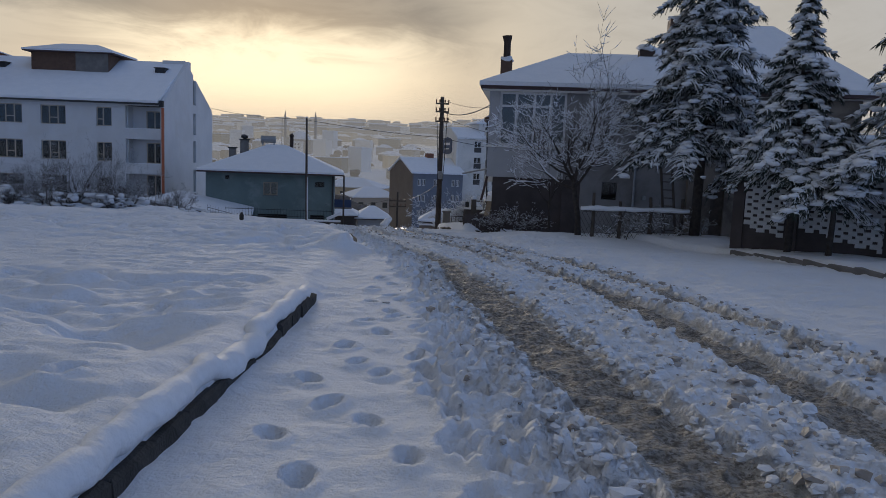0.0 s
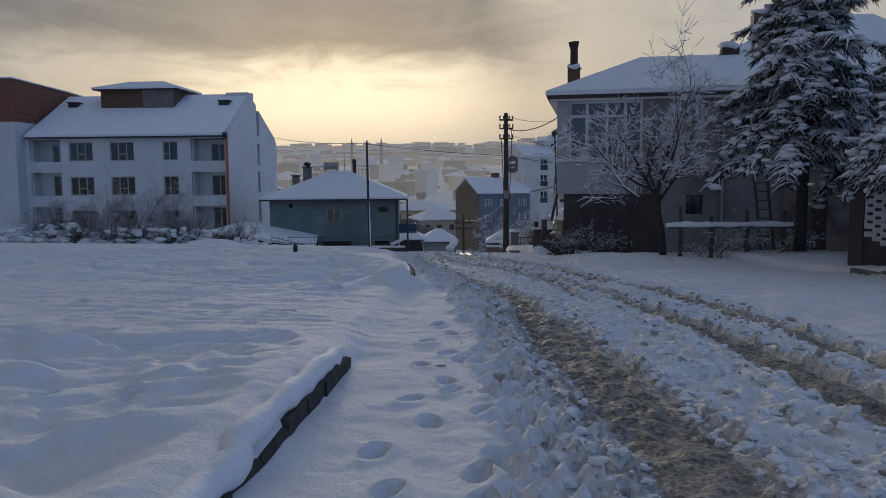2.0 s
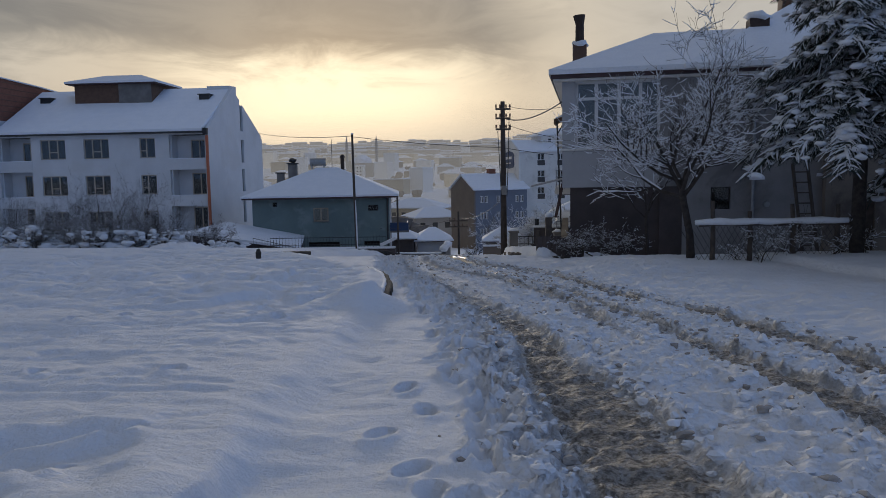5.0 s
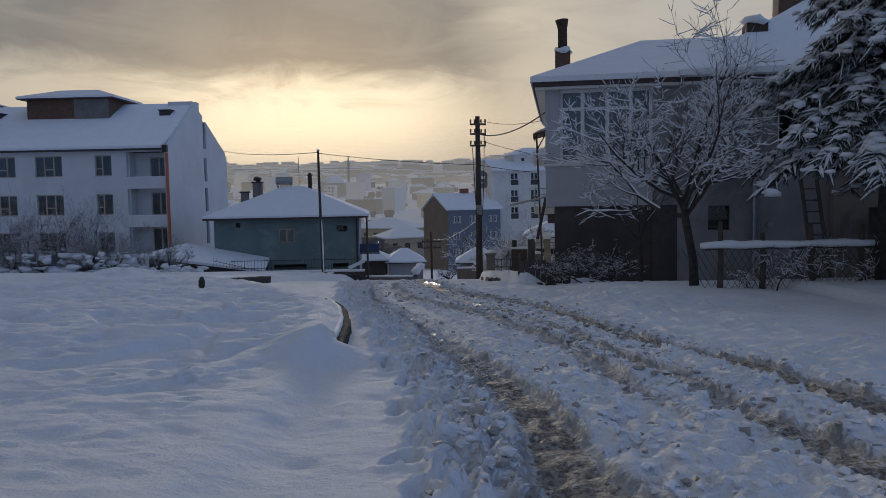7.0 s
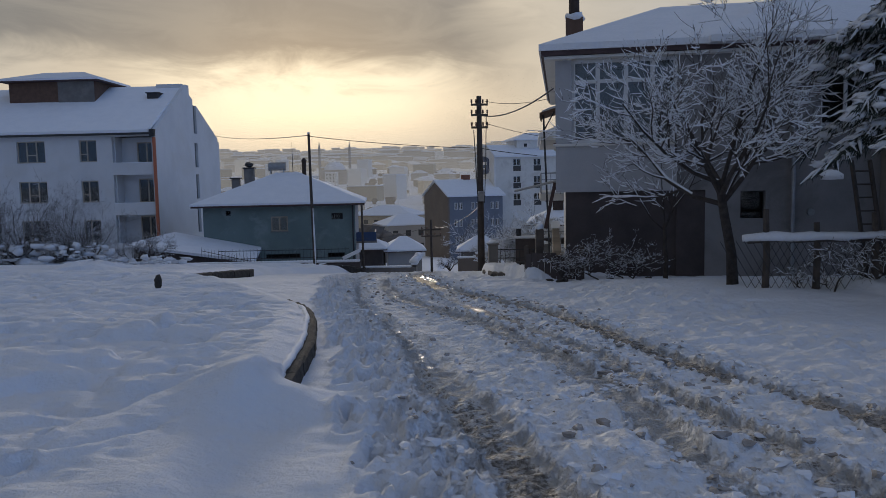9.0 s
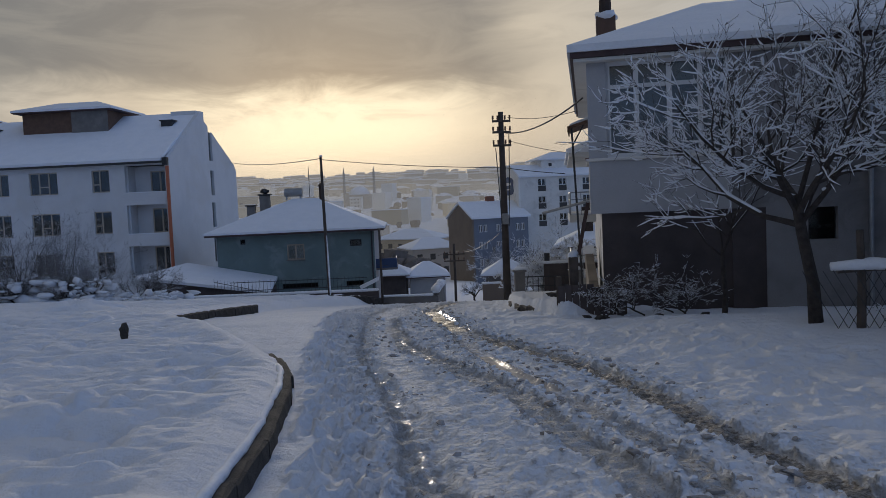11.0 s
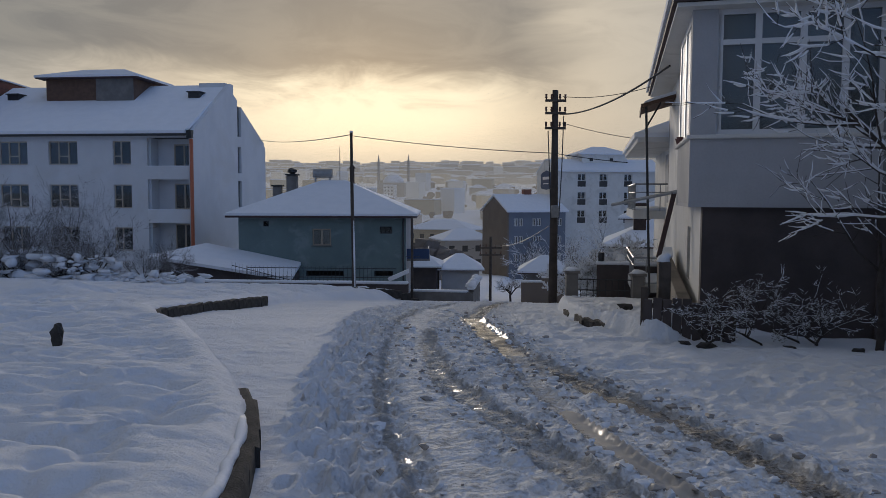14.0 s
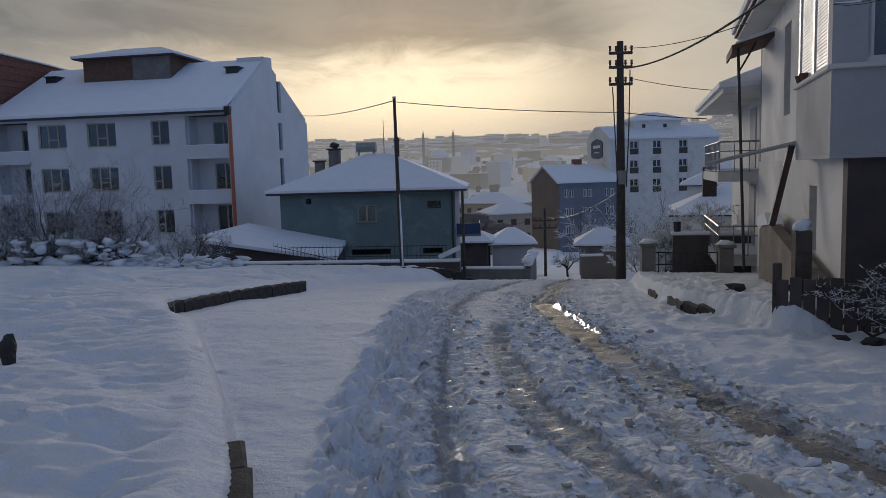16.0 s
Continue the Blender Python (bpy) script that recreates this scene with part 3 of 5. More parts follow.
    trod = smooth(x, t_l - 0.15, t_l + 0.25) * (1 - smooth(x, l_edge + 0.1, l_edge + 0.5)) * (1 - smooth(y, 44, 50)) * smooth(y, -4, 0)
    z += trod * (0.05 * np.maximum(billow(0.22, 41), -0.4) + 0.035 * billow(0.12, 42) - 0.04)
    # loose thrown snow right of the road
    thrown = smooth(x, r_edge - 0.2, r_edge + 0.3) * (1 - smooth(x, r_edge + 2.5, r_edge + 6.0)) * close * (0.4 + 0.6 * smooth(y, 10, 16))
    z += thrown * 0.055 * np.maximum(billow(0.17, 43), 0.0) * (0.35 + 0.65 * smooth(cloudy_noise(x, y, 1.2, 44, 2), -0.2, 0.4)) - thrown * 0.045 * dips
    # single footprints
    rnd = random.Random(4)
    grid_z = z.reshape(len(ys), len(xs))
    prints = []
    for k in range(26):
        yy = 1.0 + 0.62 * k
        prints.append((-0.83 + 0.12 * (-1) ** k + 0.08 * math.sin(yy), yy, 0.085))
        prints.append((-0.28 + 0.13 * (-1) ** k - 0.02 * yy, yy + 0.3, 0.08)) if k % 3 else None
    for k in range(1000):
        yy = rnd.uniform(0, 42)
        wide = float(line_at(RUTS[0][0], yy) - line_at(TRAMPLED_L, yy)) - 0.4
        prints.append((float(line_at(TRAMPLED_L, yy)) + rnd.uniform(-0.1, max(wide, 0.2)), yy, rnd.uniform(0.035, 0.085)))
    for k in range(70):
        yy = rnd.uniform(2, 30)
        prints.append((float(line_at(KERB, yy)) - rnd.uniform(0.6, 6), yy, rnd.uniform(0.03, 0.07)))
    for px, py, deep in prints:
        turn = rnd.uniform(-0.5, 0.5)
        i0, i1 = np.searchsorted(xs, (px - 0.35, px + 0.35))
        j0, j1 = np.searchsorted(ys, (py - 0.45, py + 0.45))
        gx, gy = np.meshgrid(xs[i0:i1] - px, ys[j0:j1] - py)
        a, b = gx * math.cos(turn) + gy * math.sin(turn), -gx * math.sin(turn) + gy * math.cos(turn)
        r = np.sqrt((a / 0.07) ** 2 + (b / 0.13) ** 2)
        grid_z[j0:j1, i0:i1] += -deep * (1 - smooth(r, 0.75, 1.05)) + 0.022 * smooth(r, 0.95, 1.2) * (1 - smooth(r, 1.3, 2.0))
    # heaps on the snowy bank
    for hx, hy, hr, hh in ((-2.2, 16.5, 0.65, 0.27), (-4.2, 19.6, 0.6, 0.14), (-13.5, 35, 1.4, 0.35), (-4.0, 5.6, 0.8, 0.12), (-3.4, 4.1, 0.7, 0.12), (8.2, 22.6, 1.3, 0.12)):
        r = np.sqrt((x - hx) ** 2 + (y - hy) ** 2) / hr
        z += hh * (1 - smooth(r, 0.0, 1.3))
    slush = np.maximum(slush, np.maximum(0.055 * trod, 0.035 * thrown))
    slush = np.maximum(slush * (1 - 0.7 * packed), 0.08 * packed)
    slush = np.clip(slush + road * (0.055 + 0.03 * smooth(y, 15, 28)) * (1 - slush) * (1 - packed), 0, 1)
    SURFACE.extend((xs, ys, z.reshape(len(ys), len(xs))))
    nx, ny = len(xs), len(ys)
    me = bpy.data.meshes.new("ground")
    me.vertices.add(nx * ny)
    me.vertices.foreach_set("co", np.stack([x, y, z], 1).ravel())
    i, j = (a.ravel() for a in np.meshgrid(np.arange(nx - 1), np.arange(ny - 1)))
    k = j * nx + i
    quads = np.stack([k, k + 1, k + nx + 1, k + nx], 1)
    me.loops.add(quads.size), me.polygons.add(len(quads))
    me.loops.foreach_set("vertex_index", quads.ravel().astype(np.int32))
    me.polygons.foreach_set("loop_start", np.arange(0, quads.size, 4, dtype=np.int32))
    me.polygons.foreach_set("use_smooth", np.ones(len(quads), bool))
    for name, values in (("slush", slush), ("wet", wet)):
        me.attributes.new(name, "FLOAT", "POINT").data.foreach_set("value", values.astype(np.float32))
    me.materials.append(M_GROUND)
    me.update(calc_edges=True)
    me.validate()
    return tagged(new("ground", me), "snow-covered hillside with a slushy brown rutted road", "ground", kind="structure")


build_ground()


def on_snow(x, y):
    xs, ys, heights = SURFACE
    return float(heights[np.searchsorted(ys, y), np.searchsorted(xs, x)])


def gz(x, y):
    return float(terrain(np.array([x]), np.array([y]))[0])


# ---- white apartment block ----
def hip(mesh, x0, x1, y0, y1, z0, z1, rx0, rx1, ry, thick=0.2):
    """A hipped roof slab with a ridge from rx0 to rx1 at ry."""
    pts = [(x0, y0, z0), (x1, y0, z0), (x1, y1, z0), (x0, y1, z0), (x0, y0, z0 + thick), (x1, y0, z0 + thick), (x1, y1, z0 + thick), (x0, y1, z0 + thick), (rx0, ry, z1 + thick), (rx1, ry, z1 + thick)]
    mesh.add(pts, [(3, 2, 1, 0), (0, 1, 5, 4), (1, 2, 6, 5), (2, 3, 7, 6), (3, 0, 4, 7), (4, 5, 9, 8), (5, 6, 9), (6, 7, 8, 9), (7, 4, 8)])
    return mesh


def white_block():
    b = thing("apartment_block", pose(-24.85, 66.3, -0.16, 0, 0, 0.5), "white rendered apartment block with recessed balconies and a snowy roof", "building")
    rows = [(2.75, 4.4), (-0.3, 1.35), (-3.3, -1.65)]
    cols = [(-14.5, -12.3), (-10.7, -8.5), (-5.85, -4.5)]
    recess = [(2.62, 4.62), (-0.42, 1.82), (-3.5, -1.05)]
    bays = [(-3.3, -0.25), (-18.2, -15.3)]
    holes = [(a, c, z0, z1) for a, c in cols for z0, z1 in rows] + [(a, c, z0, z1) for a, c in bays for z0, z1 in recess]
    part("front_wall", facade(-18.6, 0, -9, 4.85, 0, 0.3, holes), M_WHITE, b)
    part("rear_wall", facade(-18.6, 0, -9, 4.85, 14.0, 14.3, []), M_WHITE, b)
    strips = [(8.1, 8.85, 2.4, 4.5), (8.1, 8.85, -0.3, 1.8), (8.1, 8.85, -3.2, -1.0)]
    g = facade(0.3, 14.0, -9, 4.85, -0.3, 0, strips, side=True)
    g.prism([(0.3, 4.85), (8.1, 4.85), (8.1, 8.15), (7.35, 8.5), (7.35, 9.25), (6.7, 9.25), (0.3, 5.15)], "x", -0.3, 0)
    g.prism([(8.85, 4.85), (14.0, 4.85), (14.0, 5.15), (8.85, 7.72)], "x", -0.3, 0)
    g.box(-0.3, 0, 8.1, 8.85, 4.85, 5.3)
    part("gable_wall", g, M_WHITE, b)
    part("party_wall", Mesh().prism([(0.3, -9), (14.0, -9), (14.0, 5), (7, 9), (0.3, 5)], "x", -18.6, -18.3), M_WHITE, b)
    part("stair_window", Mesh().box(-0.22, -0.18, 8.1, 8.85, 5.3, 7.75), M_GLASS, b)
    for s in strips:
        part("stair_window", Mesh().box(-0.22, -0.18, s[0], s[1], s[2], s[3]), M_GLASS, b)
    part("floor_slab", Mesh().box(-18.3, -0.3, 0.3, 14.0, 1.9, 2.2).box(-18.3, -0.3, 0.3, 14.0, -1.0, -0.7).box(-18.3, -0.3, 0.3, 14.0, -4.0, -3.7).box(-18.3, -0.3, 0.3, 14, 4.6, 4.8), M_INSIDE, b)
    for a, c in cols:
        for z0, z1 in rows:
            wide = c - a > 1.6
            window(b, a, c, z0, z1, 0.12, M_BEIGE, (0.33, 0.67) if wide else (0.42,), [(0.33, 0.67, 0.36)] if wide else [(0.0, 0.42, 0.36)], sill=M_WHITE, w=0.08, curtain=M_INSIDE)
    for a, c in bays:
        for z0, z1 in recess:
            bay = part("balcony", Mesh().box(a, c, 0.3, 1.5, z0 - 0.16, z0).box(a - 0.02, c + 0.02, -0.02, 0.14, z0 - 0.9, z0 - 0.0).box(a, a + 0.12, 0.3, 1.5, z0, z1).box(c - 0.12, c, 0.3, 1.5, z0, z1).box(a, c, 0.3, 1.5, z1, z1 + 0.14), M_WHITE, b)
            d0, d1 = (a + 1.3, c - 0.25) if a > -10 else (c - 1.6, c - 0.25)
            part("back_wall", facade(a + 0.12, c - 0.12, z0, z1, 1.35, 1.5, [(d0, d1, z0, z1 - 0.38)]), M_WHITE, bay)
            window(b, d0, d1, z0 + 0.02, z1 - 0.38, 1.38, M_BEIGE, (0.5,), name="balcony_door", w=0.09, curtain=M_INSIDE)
            part("ledge_snow", Mesh().box(a, c, -0.03, 0.15, z0, z0 + 0.05), M_SNOW, bay)
    part("drainpipe", Mesh().tube([(0.02, -0.16, 4.5), (0.0, -0.16, -3.6)], [0.13, 0.13], 8), M_ORANGE, b, "orange plastic drainpipe")
    part("hopper", Mesh().box(-0.25, 0.1, -0.35, -0.05, 4.55, 5.1), M_IRON, b)
    roof = Mesh()
    roof.prism([(-0.45, 4.82), (6.9, 8.92), (6.9, 9.2), (-0.45, 5.08)], "x", -18.3, -0.3)
    roof.prism([(6.9, 8.2), (14.5, 4.8), (14.5, 5.05), (6.9, 8.5)], "x", -18.3, -0.3)
    part("roof", roof, M_SNOW, b, "roof under a smooth layer of snow")
    part("gutter", Mesh().box(-18.3, -0.1, -0.55, -0.44, 4.70, 4.86), M_IRON, b)
    part("ridge_parapet", Mesh().box(-2.4, -0.3, 6.5, 7.2, 8.9, 9.3), M_WHITE, b)
    p = part("penthouse", Mesh().box(-13.7, -6.6, 4.4, 9.0, 6.8, 9.5), M_BOARD, b, "brown boarded stair house")
    part("penthouse_panel", Mesh().box(-9.6, -6.62, 4.32, 4.395, 7.5, 9.45), M_CONCRETE, p)
    part("penthouse_roof", hip(Mesh(), -14.3, -6.0, 3.8, 9.6, 9.5, 10.35, -12.0, -8.6, 6.7, 0.16), M_SNOW, p)
    part("penthouse_eave", Mesh().box(-14.25, -6.05, 3.85, 9.55, 9.42, 9.5), M_FASCIA, p)
    for u in (-16.6, -1.9):
        part("roof_vent", Mesh().box(u - 0.5, u + 0.4, 4.6, 5.8, 7.6, 8.35).box(u - 0.6, u + 0.5, 4.5, 5.9, 8.35, 8.42), M_IRON, b)
    return b


def brick_neighbour():
    b = thing("brick_building", pose(-24.85, 66.3, -0.16, 0, 0, 0.5), "taller unfinished building with a bare brick side wall", "building")
    part("wall", Mesh().box(-36, -18.62, -1.2, 14, -9, 6.2), M_WHITE, b)
    part("brick_wall", Mesh().prism([(-1.2, 6.2), (14, 6.2), (14, 9.2), (6.8, 9.6), (-1.2, 9.9)], "x", -36, -18.62), M_BRICK, b, "bare red brick gable wall")
    for k in range(7):
        part("brick_course", Mesh().box(-18.66, -18.6, -1.15, 9.0, 6.5 + 0.5 * k, 6.56 + 0.5 * k), M_BOARD, b)
    part("roof", Mesh().prism([(-1.5, 9.93), (7, 9.63), (14, 9.22), (14, 9.32), (7, 9.73), (-1.5, 10.03)], "x", -36, -18.5), M_SNOW, b)


white_block()
brick_neighbour()


# ---- green house in the hollow ----
def green_house():
    b = thing("house", pose(-20.1, 61.7, -0.16, 0, 0, 8), "grey-green rendered house with a snowy hipped roof", "house")
    wins = [(5.03, 6.2, -2.5, -1.45), (1.95, 2.3, -1.32, -0.98), (9.25, 10.05, -1.75, -1.3), (4.6, 7.0, -4.45, -4.1), (8.9, 10.1, -4.45, -4.1)]
    part("front_wall", facade(0.4, 10.9, -8, -0.75, 0, 0.25, wins), M_GREEN, b)
    part("side_wall", Mesh().box(0.4, 0.65, 0.25, 9.5, -8, -0.75), M_GREEN, b)
    # right side in paler render: the light it catches is put into the colour
    part("side_wall", Mesh().box(10.65, 10.9, 0.25, 9.5, -8, -0.75), M_PALE, b)
    part("rear_wall", Mesh().box(0.4, 10.9, 9.5, 9.75, -8, -0.75), M_GREEN, b)
    part("floor_slab", Mesh().box(0.65, 10.65, 0.25, 9.5, -3.9, -3.6), M_INSIDE, b)
    window(b, *wins[0], 0.08, M_BEIGE, (0.5,), w=0.09, sill=M_CONCRETE, curtain=M_CREAM)
    for o in wins[1:]:
        window(b, *o, 0.08, M_IRON, (), w=0.04, curtain=M_INSIDE)
    part("eave", Mesh().box(-0.25, 11.6, -0.7, 10.4, -0.75, -0.62), M_FASCIA, b)
    part("roof", hip(Mesh(), -0.3, 11.65, -0.75, 10.45, -0.62, 1.55, 4.9, 6.6, 4.9, 0.14), M_SNOW, b, "hipped roof under deep snow")
    part("drainpipe", Mesh().tube([(10.75, -0.08, -0.75), (10.75, -0.08, -6.5)], [0.06, 0.06], 6), M_IRON, b)
    for u, z0, z1, r in ((1.95, 0.2, 1.25, 0.28), (2.95, 0.2, 2.0, 0.34)):
        c = part("chimney", Mesh().bevel_box(u - r, u + r, 4.2, 4.2 + 2 * r, z0, z1, 0.03), M_CONCRETE, b)
        part("chimney_cap", Mesh().box(u - r - 0.1, u + r + 0.1, 4.1, 4.3 + 2 * r, z1, z1 + 0.1), M_IRON, c)
    part("cowl", Mesh().lump((2.95, 4.55, 2.3), 0.3, 0.3, 0.22, 3), M_IRON, b)
    part("water_tank", Mesh().tube([(4.3, 5.2, 2.15), (5.6, 5.2, 2.15)], [0.32, 0.32], 12).box(4.4, 4.5, 5.0, 5.4, 1.6, 1.9).box(5.4, 5.5, 5.0, 5.4, 1.6, 1.9), M_STEEL, b, "galvanised solar water tank")
    part("aerial", Mesh().tube([(6.1, 5.4, 1.6), (6.1, 5.4, 4.0)], [0.025, 0.02], 5), M_IRON, b)
    part("flue", Mesh().tube([(7.0, 5.0, 1.0), (7.0, 5.0, 2.5)], [0.16, 0.16], 8).tube([(7.0, 5.0, 2.5), (7.0, 5.0, 2.75)], [0.25, 0.08], 8), M_RUST, b)
    bal = part("balcony", Mesh().box(10.9, 12.4, 1.5, 4.5, -3.6, -3.45), M_CONCRETE, b)
    part("balcony_panel", Mesh().box(12.3, 12.36, 1.5, 4.5, -3.45, -2.8).box(10.9, 12.3, 1.5, 1.56, -3.45, -2.8), M_SIGN, bal)
    s = part("lean_to", Mesh().prism([(-2.9, -8), (4.2, -8), (4.2, -4.15), (-2.9, -3.05)], "y", -4.7, -0.02), M_DARK, b)
    part("lean_to_roof", Mesh().add([(-3.4, -4.9, -2.95), (4.6, -4.9, -4.2), (4.3, -0.02, -3.75), (-1.6, -0.02, -2.6), (-3.4, -4.9, -2.78), (4.6, -4.9, -4.02), (4.3, -0.02, -3.55), (-1.6, -0.02, -2.35)], [(3, 2, 1, 0), (4, 5, 6, 7), (0, 1, 5, 4), (1, 2, 6, 5), (2, 3, 7, 6), (3, 0, 4, 7)]), M_SNOW, s)


green_house()


# ---- the house on the bend ----
def bend_house():
    b = thing("house", pose(1.6, 30.35, 0.03, 0, 0, -6), "grey two-storey house with a glazed bay and a snowy hipped roof", "house")
    # upper bay with its glazing, over the recessed dark ground floor
    bay = part("bay", Mesh().box(0, 3.05, 0, 0.14, 0.3, 1.42), M_PALE, b, "pale grey rendered bay parapet")
    part("bay_side", Mesh().box(0, 0.14, 0.142, 2.9, 0.3, 1.42), M_PALE, bay)
    part("bay_floor", Mesh().box(0, 3.05, 0.0, 2.9, 0.24, 0.298), M_PALE, bay)
    part("bay_ledge", Mesh().bevel_box(-0.06, 3.05, -0.06, 0.2, 1.42, 1.49, 0.015).bevel_box(-0.06, 0.2, 0.2, 2.95, 1.42, 1.49, 0.015), M_CREAM, bay)
    part("corner_post", Mesh().box(0.0, 0.42, 0.0, 0.3, 1.49, 3.62), M_PALE, bay)
    bars = (0.0, 0.25, 0.52, 0.77)
    f = window(b, 0.42, 3.05, 1.49, 3.62, 0.06, M_PVC, bars, [(a, c, 0.74) for a, c in zip(bars, bars[1:])], name="bay_window", label="white-framed glazed bay window", w=0.09, curtain=M_PALE)
    for k, (a, c) in enumerate(((0.55, 1.0), (1.45, 1.8), (2.3, 2.75))):
        part("curtain", Mesh().prism([(a + (c - a) * s / 8, 0.5 + (0.04 if s % 2 else 0)) for s in range(9)] + [(a + (c - a) * s / 8, 0.53 + (0.04 if s % 2 else 0)) for s in range(8, -1, -1)], "z", 1.5, 3.5), M_CREAM, f)
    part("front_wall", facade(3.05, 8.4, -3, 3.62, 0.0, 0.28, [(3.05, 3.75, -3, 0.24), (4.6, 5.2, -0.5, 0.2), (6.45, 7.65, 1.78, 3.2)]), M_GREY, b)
    part("ground_floor_wall", Mesh().box(3.05, 3.75, 0.03, 0.28, -3, 0.24), M_DARK, b, "dark ground-floor wall")
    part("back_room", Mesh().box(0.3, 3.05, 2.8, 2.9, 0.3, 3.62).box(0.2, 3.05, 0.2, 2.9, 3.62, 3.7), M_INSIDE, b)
    part("ground_floor_wall", facade(0.25, 3.05, -3, 0.24, 0.12, 0.4, []), M_DARK, b, "dark ground-floor wall")
    # cream render, kept extra pale so the colour also carries this side's light
    part("side_wall", facade(0.4, 10.9, -3, 0.24, 0.25, 0.5, [(2.3, 3.0, -1.3, -0.2)], side=True), M_CREAM, b, "pale cream side wall, its light partly in the colour")
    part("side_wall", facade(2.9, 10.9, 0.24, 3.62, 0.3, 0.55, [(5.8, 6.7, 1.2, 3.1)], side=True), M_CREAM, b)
    sh = part("shutter_frame", Mesh().box(0.02, 0.12, 0.3, 0.45, 1.49, 3.62).box(0.02, 0.12, 1.45, 1.6, 1.49, 3.62).box(0.02, 0.12, 2.75, 2.9, 1.49, 3.62).box(0.02, 0.12, 0.45, 2.75, 3.5, 3.62), M_PVC, b)
    for a, c in ((0.45, 1.45), (1.6, 2.75)):
        for k in range(40):
            part("slat", Mesh().bevel_box(0.045, 0.07, a, c, 1.5 + k * 0.05, 1.5485 + k * 0.05, 0.006), M_SHUTTER, sh)
    part("rear_wall", Mesh().box(0.3, 14, 10.9, 11.2, -3, 3.62), M_GREY, b)
    arch = [(4.6, -0.5), (5.2, -0.5), (5.2, 0.0)] + [(4.9 + 0.3 * math.cos(a), 0.0 + 0.28 * math.sin(a)) for a in (0.5, 1.05, 1.57, 2.1, 2.64)] + [(4.6, 0.0)]
    part("arched_window", Mesh().prism(arch, "y", 0.16, 0.2), M_GLASS, b)
    # solid block in the dark room colour, painting shade behind the arch
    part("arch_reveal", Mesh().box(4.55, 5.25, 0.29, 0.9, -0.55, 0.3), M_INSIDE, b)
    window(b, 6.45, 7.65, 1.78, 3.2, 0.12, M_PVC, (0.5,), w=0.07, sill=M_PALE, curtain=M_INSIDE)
    part("downpipe", Mesh().tube([(5.83, -0.07, 3.6), (5.83, -0.07, -2.4)], [0.05, 0.05], 8), M_STEEL, b)
    part("vent", Mesh().tube([(6.25, 0.02, -0.35), (6.25, -0.12, -0.35)], [0.09, 0.09], 8), M_STEEL, b)
    part("wing_wall", facade(7.85, 14, -3, 3.62, -0.32, -0.02, [(8.75, 9.25, -1.9, 0.1), (10.2, 11.4, 1.6, 2.9)]).box(13.75, 14, -0.02, 10.9, -3, 3.62), M_BROWN, b, "stained brown rendered wing")
    window(b, 10.2, 11.4, 1.6, 2.9, -0.22, M_PVC, (0.5,), w=0.07, sill=M_PALE, curtain=M_INSIDE)
    part("wing_door", Mesh().box(8.75, 9.25, -0.2, -0.15, -1.9, 0.1), M_WOOD, b)
    part("ceiling_slab", Mesh().box(0.5, 13.7, 0.4, 8.5, 3.5, 3.62), M_INSIDE, b)
    e = part("eave", Mesh().box(-0.35, 7.9, -0.35, 11.8, 3.7, 3.82).box(7.9, 14.6, -0.7, 11.8, 3.68, 3.8), M_FASCIA, b, "dark red-brown eave board")
    part("soffit", Mesh().box(-0.28, 14.4, -0.28, 11.6, 3.62, 3.69), M_CREAM, b)
    roof = hip(Mesh(), -0.41, 14.7, -0.41, 11.9, 3.82, 5.65, 3.2, 11.5, 4.6, 0.16)
    hip(roof, 3.7, 14.7, -0.76, 11.9, 3.8, 7.0, 9.0, 12.0, 4.6, 0.16)
    part("roof", roof, M_SNOW, b, "hipped roof under thick snow")
    c = part("chimney", Mesh().bevel_box(0.29, 0.77, 2.15, 2.65, 4.0, 5.15, 0.02), M_BOARD, b, "brick chimney with a snow collar")
    part("flue", Mesh().tube([(0.53, 2.4, 5.15), (0.53, 2.4, 5.85), (0.51, 2.4, 6.15)], [0.16, 0.15, 0.22], 10), M_RUST, c, "flared rusty flue")
    part("snow_collar", Mesh().lump((0.53, 2.4, 5.17), 0.33, 0.33, 0.14, 9), M_SNOW, c, smooth=True)
    c = part("chimney", Mesh().bevel_box(5.94, 6.55, 1.5, 2.1, 4.3, 5.6, 0.02), M_RUST, b, "dark plastered chimney")
    part("snow_collar", Mesh().lump((6.25, 1.8, 5.65), 0.42, 0.42, 0.18, 5), M_SNOW, c, smooth=True)
    c = part("chimney", Mesh().bevel_box(7.5, 8.6, 4.0, 4.7, 5.6, 7.3, 0.02), M_BOARD, b)
    part("snow_collar", Mesh().lump((8.05, 4.35, 7.35), 0.65, 0.5, 0.16, 6), M_SNOW, c, smooth=True)
    a = part("awning", Mesh().prism([(-0.6, 2.95), (0.3, 3.2), (0.3, 3.3), (-0.6, 3.05)], "y", 8.4, 10.4), M_BOARD, b, "brown balcony awning on a thin post")
    part("valance", Mesh().prism([(-0.64, 2.86), (-0.6, 2.86), (-0.6, 3.05), (-0.64, 3.05)], "y", 8.4, 10.4), M_BOARD, a)
    part("awning_snow", Mesh().prism([(-0.58, 3.06), (0.3, 3.304), (0.3, 3.4), (-0.3, 3.22), (-0.54, 3.12)], "y", 8.45, 10.35), M_SNOW, a)
